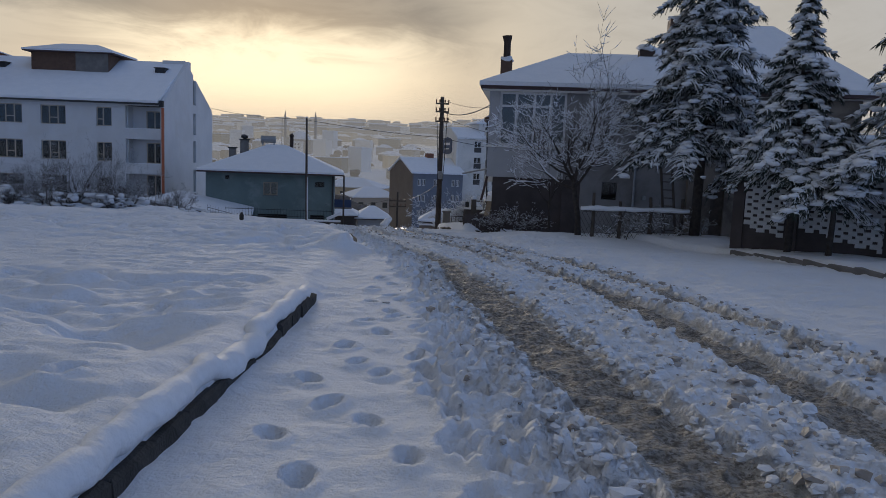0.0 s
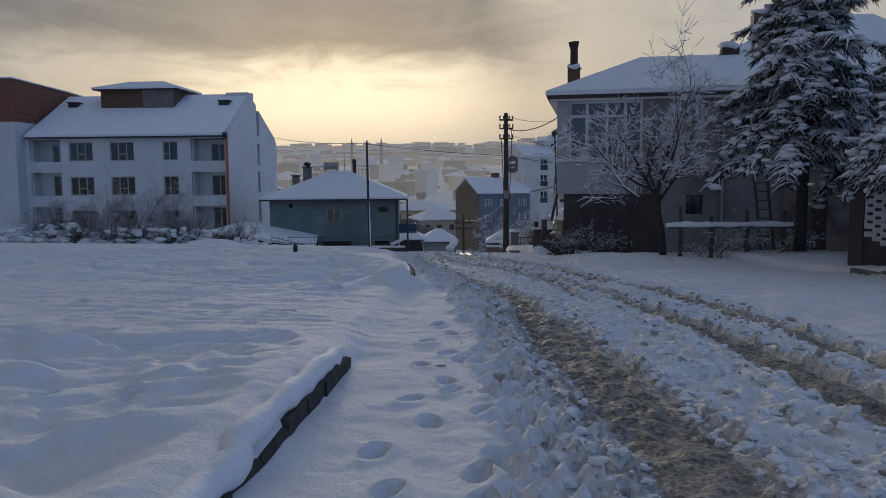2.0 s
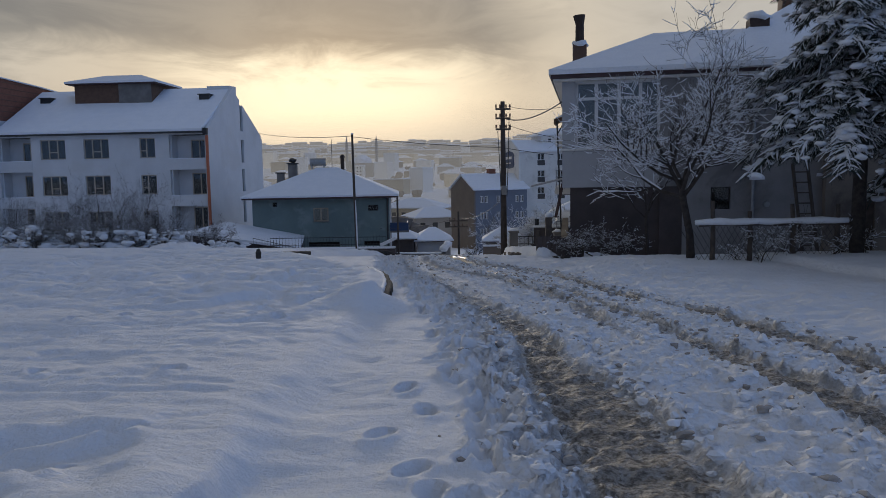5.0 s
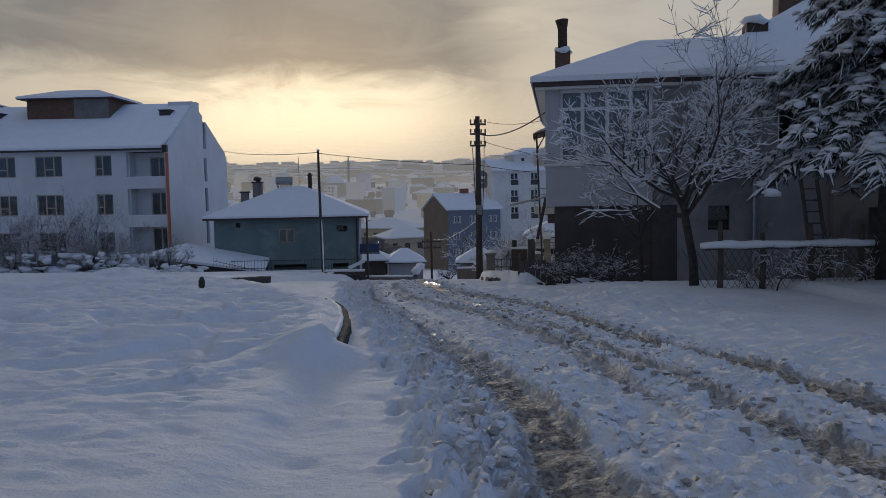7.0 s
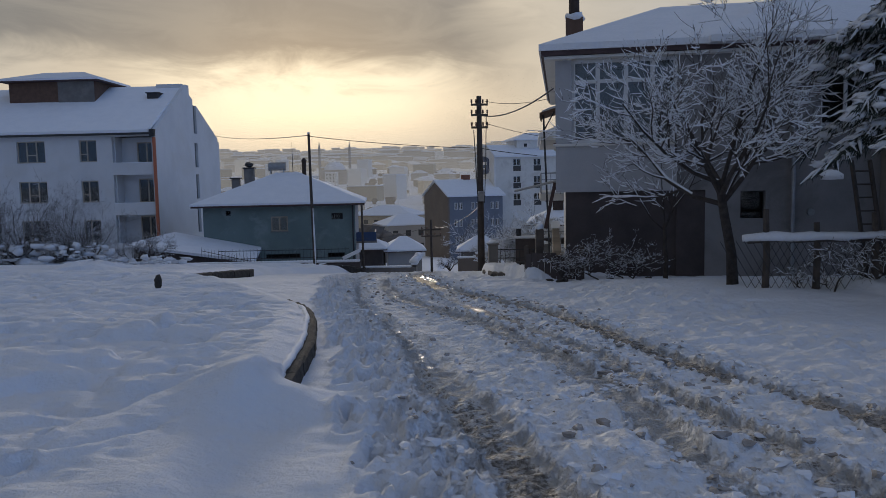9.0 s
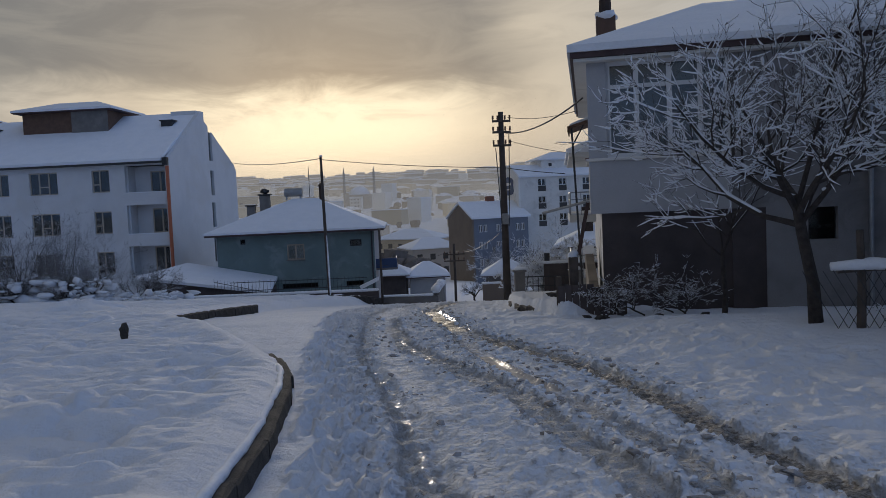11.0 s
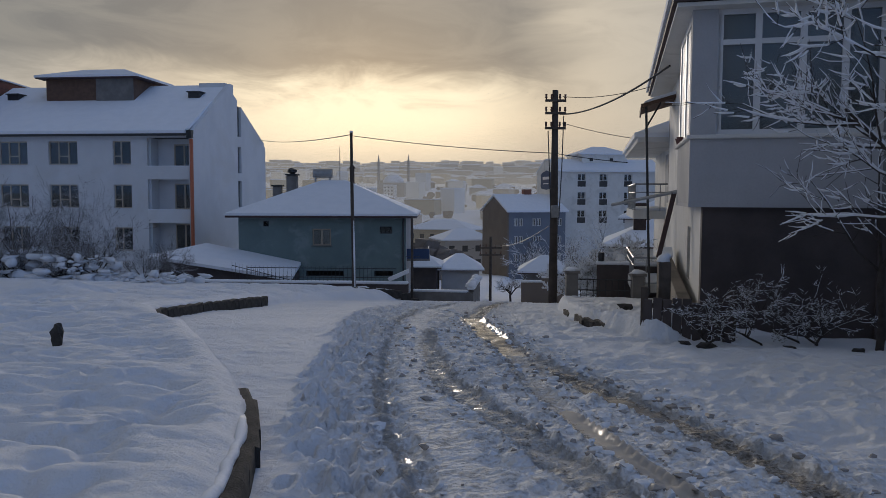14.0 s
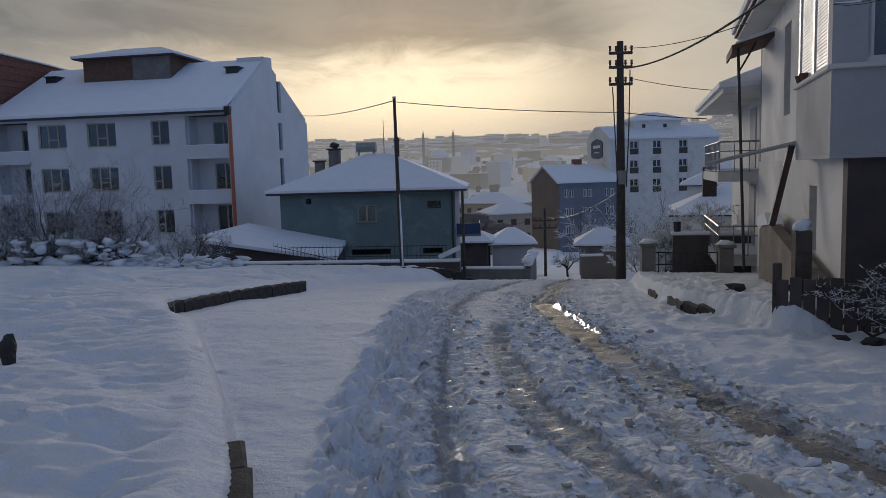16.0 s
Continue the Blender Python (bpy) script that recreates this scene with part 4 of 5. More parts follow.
    part("awning_post", Mesh().tube([(-0.5, 8.5, 2.98), (-0.3, 8.5, -2.4)], [0.04, 0.04], 6), M_IRON, a)
    part("awning_brace", Mesh().tube([(-0.48, 8.52, 2.4), (-0.1, 8.52, 3.08)], [0.025, 0.025], 5), M_IRON, a)
    part("metal_beam", Mesh().tube([(0.3, 2.5, 0.6), (0.0, 2.9, 0.53), (-1.35, 4.85, 0.22)], [0.04, 0.04, 0.04], 6), M_STEEL, b)
    part("leaning_board", Mesh().bevel_box(-0.05, 0.05, -0.08, 0.08, 0, 1.45, 0.01, pose(-0.34, 3.05, -0.9, 0, 12, 0)), M_FASCIA, b)
    for v in (2.2, 2.6):
        part("flower_pot", Mesh().tube([(0.05, v, 1.49), (0.05, v, 1.62)], [0.09, 0.13], 8), M_POT, b)
    return b


bend_house()


def far_house():
    """The next house down the road, with two balconies."""
    b = thing("house", pose(3.45, 42.0, 0, 0, 0, -4), "cream house with railed balconies down the road", "house")
    part("wall", Mesh().box(0, 9, 0, 9, -6, 2.3), M_CREAM, b)
    part("eave", Mesh().box(-1.3, 9.5, -0.4, 9.5, 2.2, 2.36), M_CREAM, b)
    part("roof", hip(Mesh(), -1.4, 9.6, -0.5, 9.6, 2.36, 4.4, 3.5, 6.0, 4.5, 0.14), M_SNOW, b)
    for z in (0.0, -2.45):
        s = part("balcony", Mesh().box(-1.35, 0, 0.2, 5.5, z - 0.28, z), M_CREAM, b)
        part("balcony_snow", Mesh().bevel_box(-1.3, 0, 0.25, 5.4, z, z + 0.08, 0.03), M_SNOW, s)
        for k in range(13):
            part("baluster", Mesh().tube([(-1.3, 0.25 + k * 0.43, z), (-1.3, 0.25 + k * 0.43, z + 0.85)], [0.016, 0.016], 5), M_STEEL, s)
        for k in range(4):
            part("baluster", Mesh().tube([(-1.3 + k * 0.4, 0.25, z), (-1.3 + k * 0.4, 0.25, z + 0.85)], [0.016, 0.016], 5), M_STEEL, s)
        part("handrail", Mesh().tube([(0, 0.25, z + 0.87), (-1.3, 0.25, z + 0.87), (-1.3, 5.45, z + 0.87)], [0.03, 0.03, 0.03], 6), M_STEEL, s)
        part("handrail", Mesh().tube([(0, 0.25, z + 0.6), (-1.3, 0.25, z + 0.6), (-1.3, 5.45, z + 0.6)], [0.018, 0.018, 0.018], 6), M_STEEL, s)
        part("shutter", Mesh().box(-0.03, 0.0, 0.9, 1.9, z + 0.05, z + 2.0).box(-0.03, 0.0, 2.6, 3.9, z + 0.05, z + 2.0), M_PALE, b)
        part("shutter", Mesh().box(0.3, 0.75, -0.03, 0.0, z + 0.1, z + 1.9), M_PALE, b)


far_house()


# ---- kerbs ----
def kerb_run(name, pts, y0, y1, high, deep, mat, label, sink, size=0.52, buried=()):
    """Single kerb stones along a line, with uneven tops."""
    top = tagged(new(name), label, "kerb", kind="structure")
    rnd, shapes = random.Random(17), []
    for k in range(6):
        c = Mesh()
        w2 = size * 0.5 - 0.004
        c.bevel_box(-deep, 0, -w2, w2, -high, 0, 0.01 + 0.003 * k)
        c.v = [(a + rnd.uniform(-0.008, 0.008), b + rnd.uniform(-0.006, 0.006), d + rnd.uniform(-0.008, 0.008)) for a, b, d in c.v]
        shapes.append(c.data("stone", mat))
    y = y0
    while y < y1:
        low = abs(sink) - (0.06 * min(max((y - 6.0) / 2.0, 0), 1) if y1 < 10 else 0)
        low += 0.05 if y1 < 10 and 5.4 < y < 7.0 else 0
        x, x2 = float(line_at(pts, y)), float(line_at(pts, y + 0.05))
        slope = math.atan2(x - x2, 0.05)
        if not any(a < y < c for a, c in buried):
            ob = new("stone", rnd.choice(shapes))
            ob.parent = top
            ob.matrix_basis = pose(x + ((0.085 if y > 15 else 0.045) if sink > 0 else -0.02) + rnd.uniform(-0.008, 0.008), y, gz(x - 0.6 if sink > 0 else x + 0.4, y) - low, rnd.uniform(-1, 1), rnd.uniform(-1, 1), math.degrees(slope) + (0 if sink > 0 else 180))
        y += size * math.cos(slope)
    return top


kerb_run("kerb", KERB, 2.4, 8.7, 0.30, 0.16, M_STONE, "dark broken kerb stones under a lip of snow", 0.185, buried=())
kerb_run("kerb", KERB, 16.9, 37.4, 0.36, 0.16, M_STONE, "dark kerb stones curving round the snowy bank", 0.11, buried=((23.8, 30.2),))
kerb_run("kerb", [(-9.4, 46.4), (-8.2, 46.9), (-7.0, 47.4), (-5.9, 48.2)], 46.4, 48.2, 0.34, 0.2, M_STONE, "short dark kerb at the brow of the road", 0.05, 0.4)
kerb_run("kerb", KERB_RIGHT, 9.0, 20.0, 0.34, 0.18, M_CONCRETE, "grey concrete kerb of the pavement", -0.06, 0.9)
kerb_run("kerb", [(p[0], p[1]) for p in YARD], 29.1, 37.0, 0.4, 0.2, M_STONE, "stone edging of the snowy front yard", -0.19, 0.6, ((29, 31.2), (33.2, 34.6), (35.8, 38)))


def snow_lip(y0, y1, seed, size=0.085, into=0.055, hang=0.085, heavy=(0, 0)):
    """The rounded edge of the drift where it curls over the kerb."""
    rnd, pts, radii = random.Random(seed), [], []
    y = y0
    while y < y1:
        x = float(line_at(KERB, y))
        load = 1.0 if heavy[0] < y < heavy[1] else 0.0
        pts.append((x - into + 0.04 * load + rnd.uniform(-0.2, 0.2) * size, y, gz(x - 0.6, y) - hang - 0.055 * load + rnd.uniform(-0.2, 0.12) * size))
        radii.append(size * rnd.uniform(0.85, 1.2) + 0.008 * load)
        y += 0.14
    radii[0] = radii[-1] = 0.03
    solid("snow_lip", Mesh().tube(pts, radii, 10), M_SNOW, "rounded lip of snow curling over the kerb", "snow", kind="stuff", smooth=True)


snow_lip(1.5, 8.9, 3, heavy=(4.9, 6.1))
snow_lip(16.7, 22.5, 4, 0.04, 0.05, 0.095)


# ---- clods of snow and slush thrown up along the wheel tracks ----
def clods():
    rnd = random.Random(31)
    white, dirty = Mesh(), Mesh()
    for k in range(5200):
        y = 1.5 + 33 * rnd.random() ** 1.25
        n = rnd.choice((0, 0, 1, 1, 2, 2, 3))
        pts, (at, halves, _) = RUTS[n]
        if not pts[0][1] < y < pts[-1][1]:
            continue
        if n == 0 and y > 17 and rnd.random() < 0.85:
            continue
        half = float(np.interp(y, at, halves))
        x = float(line_at(pts, y)) + rnd.choice((-1, 1)) * half * (1.0 + abs(rnd.gauss(0, 0.9)))
        s = 0.012 + 0.035 * rnd.random() ** 2.5
        mesh = dirty if rnd.random() < 0.35 else white
        mesh.lump((x, y, on_snow(x, y) + s * 0.2), s * rnd.uniform(0.9, 1.6), s * rnd.uniform(0.8, 1.3), s * rnd.uniform(0.6, 0.9), k, 0.6, 2, 5)
    for k in range(3600):
        y = 1.5 + 16 * rnd.random()
        x = rnd.uniform(float(line_at(RUTS[0][0], y)) - 0.7, float(line_at(RUTS[1][0], y)) + 0.3)
        if min(abs(x - float(line_at(RUTS[n][0], y))) for n in (0, 1, 2)) < 0.3 or rnd.random() < (y - 6) / 14:
            continue
        s = 0.014 + 0.028 * rnd.random() ** 2
        white.lump((x, y, on_snow(x, y) + s * 0.1), s * rnd.uniform(0.9, 1.5), s * rnd.uniform(0.8, 1.3), s * rnd.uniform(0.7, 1.0), k, 0.3, 4, 7)
    solid("snow_clods", white, M_SNOW, "crumbled snow clods along the wheel tracks", "snow", kind="stuff")
    solid("slush_clods", dirty, M_SLUSH, "grey frozen slush clods along the wheel tracks", "snow", kind="stuff")


M_SLUSH = material("dirty_snow", (0.42, 0.40, 0.38), 0.6, (0.26, 0.23, 0.20), 8.0, 0.8, 0.5, 40.0)
clods()


# ---- poles and wires ----
def utility_pole(x, y, z0, z1, r0, r1, arms, span, label, name="utility_pole"):
    b = thing(name, pose(x, y, 0, 0, 0, 10), label, "pole")
    part("shaft", Mesh().tube([(0, 0, z0), (0.01, 0, (z0 + z1) / 2), (0, 0, z1)], [r0, (r0 + r1) / 2, r1], 12), M_POLE, b, smooth=True)
    for z in arms:
        a = part("crossarm", Mesh().bevel_box(-span, span, -0.14, -0.05, z - 0.05, z + 0.05, 0.01), M_WOOD, b)
        for u in (-0.92, -0.4, 0.4, 0.92):
            part("insulator", Mesh().tube([(u * span, -0.1, z + 0.05), (u * span, -0.1, z + 0.12), (u * span, -0.1, z + 0.17), (u * span, -0.1, z + 0.25)], [0.018, 0.055, 0.04, 0.05], 7), M_CERAMIC, a)
    return b


pole = utility_pole(-0.4, 47.66, -4.6, 4.72, 0.19, 0.12, (4.3, 3.8, 3.2), 0.42, "dark wooden utility pole with three crossarms and insulators")
for dx, zt in ((-0.3, 3.1), (0.33, 3.7)):
    part("down_cable", Mesh().tube([(dx, -0.1, zt), (dx * 0.8, -0.18, 1.6), (dx * 0.5, -0.2, -0.5)], [0.022, 0.022, 0.022], 5), M_IRON, pole)
part("junction_box", Mesh().bevel_box(-0.14, 0.14, -0.3, -0.13, -0.4, 0.1, 0.02), M_STEEL, pole)
thin = thing("telegraph_post", pose(-8.95, 48.1, 0), "thin dark wooden post crusted with snow on one side", "post")
part("shaft", Mesh().tube([(0.1, 0, -3.9), (0.03, 0, 0), (0, 0, 3.15)], [0.085, 0.075, 0.06], 8), M_POLE, thin)
part("snow_crust", Mesh().tube([(0.14, -0.06, -3.5), (0.12, -0.06, -2), (0.10, -0.06, -0.6)], [0.03, 0.045, 0.02], 5), M_SNOW, thin)
part("cap", Mesh().lump((0, 0, 3.16), 0.09, 0.09, 0.05, 2), M_SNOW, thin)
utility_pole(-4.4, 70.0, -8, -2.4, 0.11, 0.08, (-3.2, -3.7), 0.8, "small wooden pole with two crossarms down the road")
utility_pole(-7.15, 52.9, -6.5, -0.55, 0.07, 0.06, (), 0.3, "bare grey post at the end of a wall", "fence_post")


def wire(a, b, sag, r, label="thin black overhead wire against the sky"):
    a, b = Vector(a), Vector(b)
    pts = [a.lerp(b, k / 16) - Vector((0, 0, sag * 4 * (k / 16) * (1 - k / 16))) for k in range(17)]
    return solid("overhead_wire", Mesh().tube(pts, [r] * 17, 5), M_IRON, label, "wire", "overhead wires")


wire((-0.2, 47.5, 3.75), (1.99, 35.05, 3.5), 0.3, 0.028, "thick sagging cable from the pole to the house")
wire((-0.1, 47.5, 4.45), (2.2, 39.0, 3.6), 0.15, 0.012)
wire((-0.1, 47.5, 3.4), (3.2, 43.0, 2.3), 0.1, 0.012)
wire((-8.95, 48.1, 3.0), (-0.4, 47.6, 2.2), 0.1, 0.016)
wire((-8.95, 48.1, 3.05), (-25.3, 80.0, 5.3), 0.25, 0.02)
wire((-0.4, 47.6, 2.2), (2.2, 45.0, 1.7), 0.03, 0.016)
wire((-4.2, 70, -3.0), (-0.4, 47.6, -0.6), 0.4, 0.014)
wire((-4.8, 70, -3.0), (-10.0, 63.0, -3.3), 0.3, 0.014)


# ---- trees ----
def twig_tree(name, at, seed, height, spread, trunk_r, label, category="tree", levels=3, counts=(6, 6, 6, 5), lean=(0, 0), fork=0.3, snow=1.0, droop=0.0, stems=1, bark=None, limb=0.62, rise=(0.35, 1.15)):
    """A bare tree or shrub: tapered trunk, forking limbs and twigs, with snow lying along the tops."""
    rnd = random.Random(seed)
    tree = thing(name, pose(*at), label, category)
    trunk, wood, white = Mesh(), Mesh(), Mesh()

    def grow(p, d, length, r, level):
        segs = 4 if level < 2 else 3
        pts, rs, q = [p], [r], p
        for k in range(segs):
            lift = Vector((0, 0, 0.10 - droop * (level > 0)))
            d = (d + Vector((rnd.gauss(0, 0.16), rnd.gauss(0, 0.16), rnd.gauss(0, 0.12))) + lift).normalized()
            q = q + d * (length / segs)
            pts.append(q), rs.append(max(r * (1 - 0.72 * (k + 1) / segs), 0.0035))
        wood.tube(pts, rs, 6 if level < 1 else (4 if level < 3 else 3), caps=False)
        steep = abs((pts[-1] - pts[0]).normalized().z)
        if snow and steep < 0.92 and rnd.random() < 0.9:
            fat = snow * (0.011 + 0.45 * r) * (1.15 - 0.6 * steep)
            s0 = rnd.randint(0, 1)
            top = [a + Vector((0, 0, b * 0.7 + fat * 0.35)) for a, b in zip(pts[s0:], rs[s0:])]
            white.tube(top, [fat * rnd.uniform(0.55, 1.3) for _ in top[:-1]] + [fat * 0.3], 4, caps=False)
            if level < 3 and rnd.random() < 0.25 * snow:
                white.lump(top[1] + Vector((0, 0, fat * 0.3)), fat * 2.2, fat * 2.2, fat * 1.5, rnd.random(), 0.3, 3, 5)
        if level < levels:
            for k in range(counts[level + 1] if level + 1 < len(counts) else 4):
                t = rnd.uniform(0.25, 1.0)
                j = min(int(t * segs), segs - 1)
                start = pts[j].lerp(pts[j + 1], t * segs - j)
                along = (pts[j + 1] - pts[j]).normalized()
                side = along.cross(Vector((rnd.gauss(0, 1), rnd.gauss(0, 1), rnd.gauss(0, 1)))).normalized()
                grow(start, (along * 0.75 + side * rnd.uniform(0.6, 1.1)).normalized(), length * rnd.uniform(0.35, 0.62), max(rs[j] * 0.55, 0.004), level + 1)

    for s in range(stems):
        base = Vector((rnd.gauss(0, 0.25) if stems > 1 else 0, rnd.gauss(0, 0.2) if stems > 1 else 0, 0))
        tip = base + Vector((lean[0] + (rnd.gauss(0, 0.3) if stems > 1 else 0), lean[1], height * fork))
        trunk.tube([base - Vector((0, 0, 0.3)), base.lerp(tip, 0.3) + Vector((0.04, 0, 0)), base.lerp(tip, 0.7), tip], [trunk_r * 1.3, trunk_r, trunk_r * 0.9, trunk_r * 0.8], 9)
        for k in range(counts[0]):
            a = 2 * math.pi * (k + rnd.uniform(-0.3, 0.3)) / counts[0]
            out = spread * rnd.uniform(0.6, 1.1)
            up_ = rnd.uniform(*rise) if k else 1.6
            d = Vector((math.cos(a) * out, math.sin(a) * out, up_)).normalized()
            start = base.lerp(tip, rnd.uniform(0.75, 1.0))
            grow(start, d, height * limb * (rnd.uniform(0.75, 1.1) if k else 1.3), trunk_r * rnd.uniform(0.45, 0.68), 0)
    part("trunk", trunk, bark or M_BARK, tree, smooth=True)
    part("crown", wood, bark or M_BARK, tree, kind="stuff")
    if snow:
        part("crown_snow", white, M_SNOW, tree, "snow lying along the branches", kind="stuff", smooth=True)
    return tree


twig_tree("walnut_tree", (4.52, 25.3, gz(4.52, 25.3)), 7, 6.3, 1.15, 0.095, "bare tree with snow along every branch before the house", levels=3, counts=(8, 8, 8, 5), lean=(-0.28, 0.05), fork=0.32, snow=0.95, limb=0.41, rise=(0.3, 1.0))
twig_tree("sapling", (3.9, 28.2, gz(3.9, 28.2)), 12, 2.6, 0.5, 0.05, "thin dark sapling against the house wall", levels=2, counts=(4, 5, 4), fork=0.5, snow=0.8)
for k, (x, y, h) in enumerate(((1.7, 28.9, 0.9), (2.4, 28.8, 1.1), (3.2, 28.9, 1.0))):
    twig_tree("shrub", (x, y, gz(x, y) - 0.05), 30 + k, h, 1.3, 0.02, "tangled bare shrub with snow by the front fence", "shrub", 3, (4, 5, 4, 3), fork=0.2, snow=0.4, droop=0.10, stems=2)
for k, (x, y, h) in enumerate(((-24.8, 45.6, 3.0), (-22.6, 45.2, 3.6), (-21.0, 46.0, 3.2), (-19.2, 45.6, 2.4), (-26.8, 46.2, 2.6), (-17.3, 46.4, 1.7), (-29, 47, 2.8), (-23.7, 44.6, 1.4), (-21.7, 44.5, 1.3), (-19.8, 44.7, 1.2), (-25.8, 44.6, 1.3))):
    twig_tree("shrub", (x, y, gz(x, y) - 0.1), 50 + k, h, 0.9, 0.04, "bare snow-dusted bush at the edge of the field", "shrub", 3, (5, 6, 5, 4), fork=0.12, snow=0.35, stems=3)
rnd = random.Random(5)
hedge = Mesh()
for k in range(760):
    x = rnd.uniform(-33, -15)
    y = 45 + rnd.uniform(-1.2, 2.0)
    tall = 0.35 if x > -18 else 1
    big = (0.06 + 0.22 * rnd.random() ** 2) * (0.7 if x > -18 else 1)
    hedge.lump((x, y, gz(x, y) + rnd.uniform(-0.05, 1.3) * tall * rnd.random()), big * rnd.uniform(1, 2.4), big, big * rnd.uniform(0.4, 0.9), k, 0.6, 3, 6)
solid("snow_heap", hedge, M_SNOW, "lumpy snow caught on low brushwood at the field edge", "snow", kind="stuff", smooth=True)
twig_tree("small_tree", (-2.9, 68, -7.2), 71, 2.6, 0.9, 0.08, "small round-headed bare tree down the road", levels=2, counts=(8, 8, 6), fork=0.45, snow=1.0, limb=0.4)
for k, (x, y, h) in enumerate(((1.6, 47.2, 2.0), (2.6, 47.6, 2.3), (0.9, 50, 2.0))):
    twig_tree("shrub", (x, y, gz(x, y)), 80 + k, h, 0.8, 0.03, "snowy garden bush beyond the yard wall", "shrub", 3, (5, 6, 5, 4), fork=0.12, snow=2.2, stems=3)
for k, (x, y, h) in enumerate(((3.5, 88, 6), (0.5, 95, 5.5), (6.5, 92, 6.5), (-1.5, 84, 5), (9, 100, 6))):
    twig_tree("tree", (x, y, gz(x, y)), 90 + k, h, 0.9, 0.12, "bare frosted tree among the lower houses", levels=2, counts=(8, 8, 7), fork=0.25, snow=1.2, bark=M_FARTREE)


def conifer(at, seed, height, low, radius, label, branches, droop=0.55, thick=1.0):
    """A cedar with drooping sprays, each carrying needles below and snow on top."""
    rnd = random.Random(seed)
    tree = thing("conifer", pose(*at), label, "tree")
    part("trunk", Mesh().tube([(0, 0, -0.4), (0.05, 0, height * 0.3), (0, 0.03, height * 0.7), (0, 0, height)], [0.17 * thick, 0.13 * thick, 0.07 * thick, 0.012], 9), M_BARK, tree, smooth=True)
    wood, green, white = Mesh(), Mesh(), Mesh()
    for n in range(branches):
        f = (n + rnd.random()) / branches
        z = low + (height - low) * f ** 1.15
        reach = radius * (1 - ((z - low) / (height - low)) ** 1.1) * rnd.uniform(0.45, 1.15) + 0.15
        a = n * 2.39996 + rnd.uniform(-0.7, 0.7)
        hang = droop * rnd.uniform(0.6, 1.5)
        out = Vector((math.cos(a), math.sin(a), 0))
        across = Vector((-out.y, out.x, 0))
        pts = []
        for k in range(7):
            s = k / 6
            pts.append(Vector((0, 0, z)) + out * reach * s + across * reach * 0.06 * math.sin(s * 4 + n) + Vector((0, 0, reach * (0.26 * s - hang * s * s))))
        wood.tube(pts, [0.035 * (1 - 0.8 * k / 6) * (0.5 + reach / radius * 0.5) for k in range(7)], 4, caps=False)
        count = max(4, int(reach / 0.065))
        for k in range(count):
            s = 0.18 + 0.82 * (k + rnd.random()) / count
            j = min(int(s * 6), 5)
            p = pts[j].lerp(pts[j + 1], s * 6 - j)
            for side in (-1, 1):
                length = reach * 0.25 * (1.1 - 0.6 * s) * rnd.uniform(0.4, 1.3) + 0.08
                d = (out * rnd.uniform(0.1, 1.0) + across * side * rnd.uniform(0.2, 1.1) + Vector((0, 0, rnd.uniform(-0.35, 0.3)))).normalized()
                tip = p + d * length + Vector((0, 0, -length * rnd.uniform(0.3, 0.75)))
                mid = p.lerp(tip, 0.5) + Vector((0, 0, length * 0.08))
                for m in range(6):
                    q = p.lerp(mid, m / 3) if m < 3 else mid.lerp(tip, (m - 3) / 2.5)
                    for e in (-1, 1):
                        v = (d * 0.6 + across * e * rnd.uniform(0.2, 0.8) * side + Vector((0, 0, -rnd.uniform(0.3, 1.0)))).normalized() * rnd.uniform(0.09, 0.2)
                        w2 = d.cross(v).normalized() * 0.014
                        green.add([q - w2, q + w2, q + v], [(0, 1, 2)])
                if rnd.random() < 0.8:
                    fat = rnd.uniform(0.010, 0.03) * (0.6 + 0.5 * length / 0.5)
                    white.tube([p + Vector((0, 0, 0.02)), mid + Vector((0, 0, 0.025)), tip + Vector((0, 0, 0.012))], [fat * rnd.uniform(0.5, 1.2), fat * rnd.uniform(0.7, 1.3), fat * 0.3], 5)
        for k in range(max(4, int(reach * 7))):
            f2 = 0.8 + 5.2 * rnd.random()
            j = min(int(f2), 5)
            q = pts[j].lerp(pts[j + 1], f2 - j) + across * rnd.gauss(0, 0.05) * reach
            r = rnd.uniform(0.04, 0.13) * (0.55 + 0.45 * reach / radius)
            white.lump(q + Vector((0, 0, 0.03)), r * rnd.uniform(0.9, 1.6), r * rnd.uniform(0.9, 1.4), r * 0.6, n * 50 + k, 0.45, 3, 6)
        for k in range(12):
            if rnd.random() < 0.7:
                q = pts[rnd.randint(2, 6)] + across * rnd.gauss(0, 0.13) * reach - Vector((0, 0, 0.06 * reach * rnd.random()))
                r = rnd.uniform(0.05, 0.16) * (0.5 + 0.5 * reach / radius)
                white.lump(q + Vector((0, 0, 0.05)), r * 1.3, r * 1.1, r * 0.55, n * 3 + k, 0.35, 3, 7)
    part("bough", wood, M_BARK, tree, kind="stuff")
    part("needles", green, M_NEEDLE, tree, "dark green drooping needles", kind="stuff")
    part("snow_load", white, M_SNOW, tree, "thick snow pads on the boughs", kind="stuff", smooth=True)
    return tree


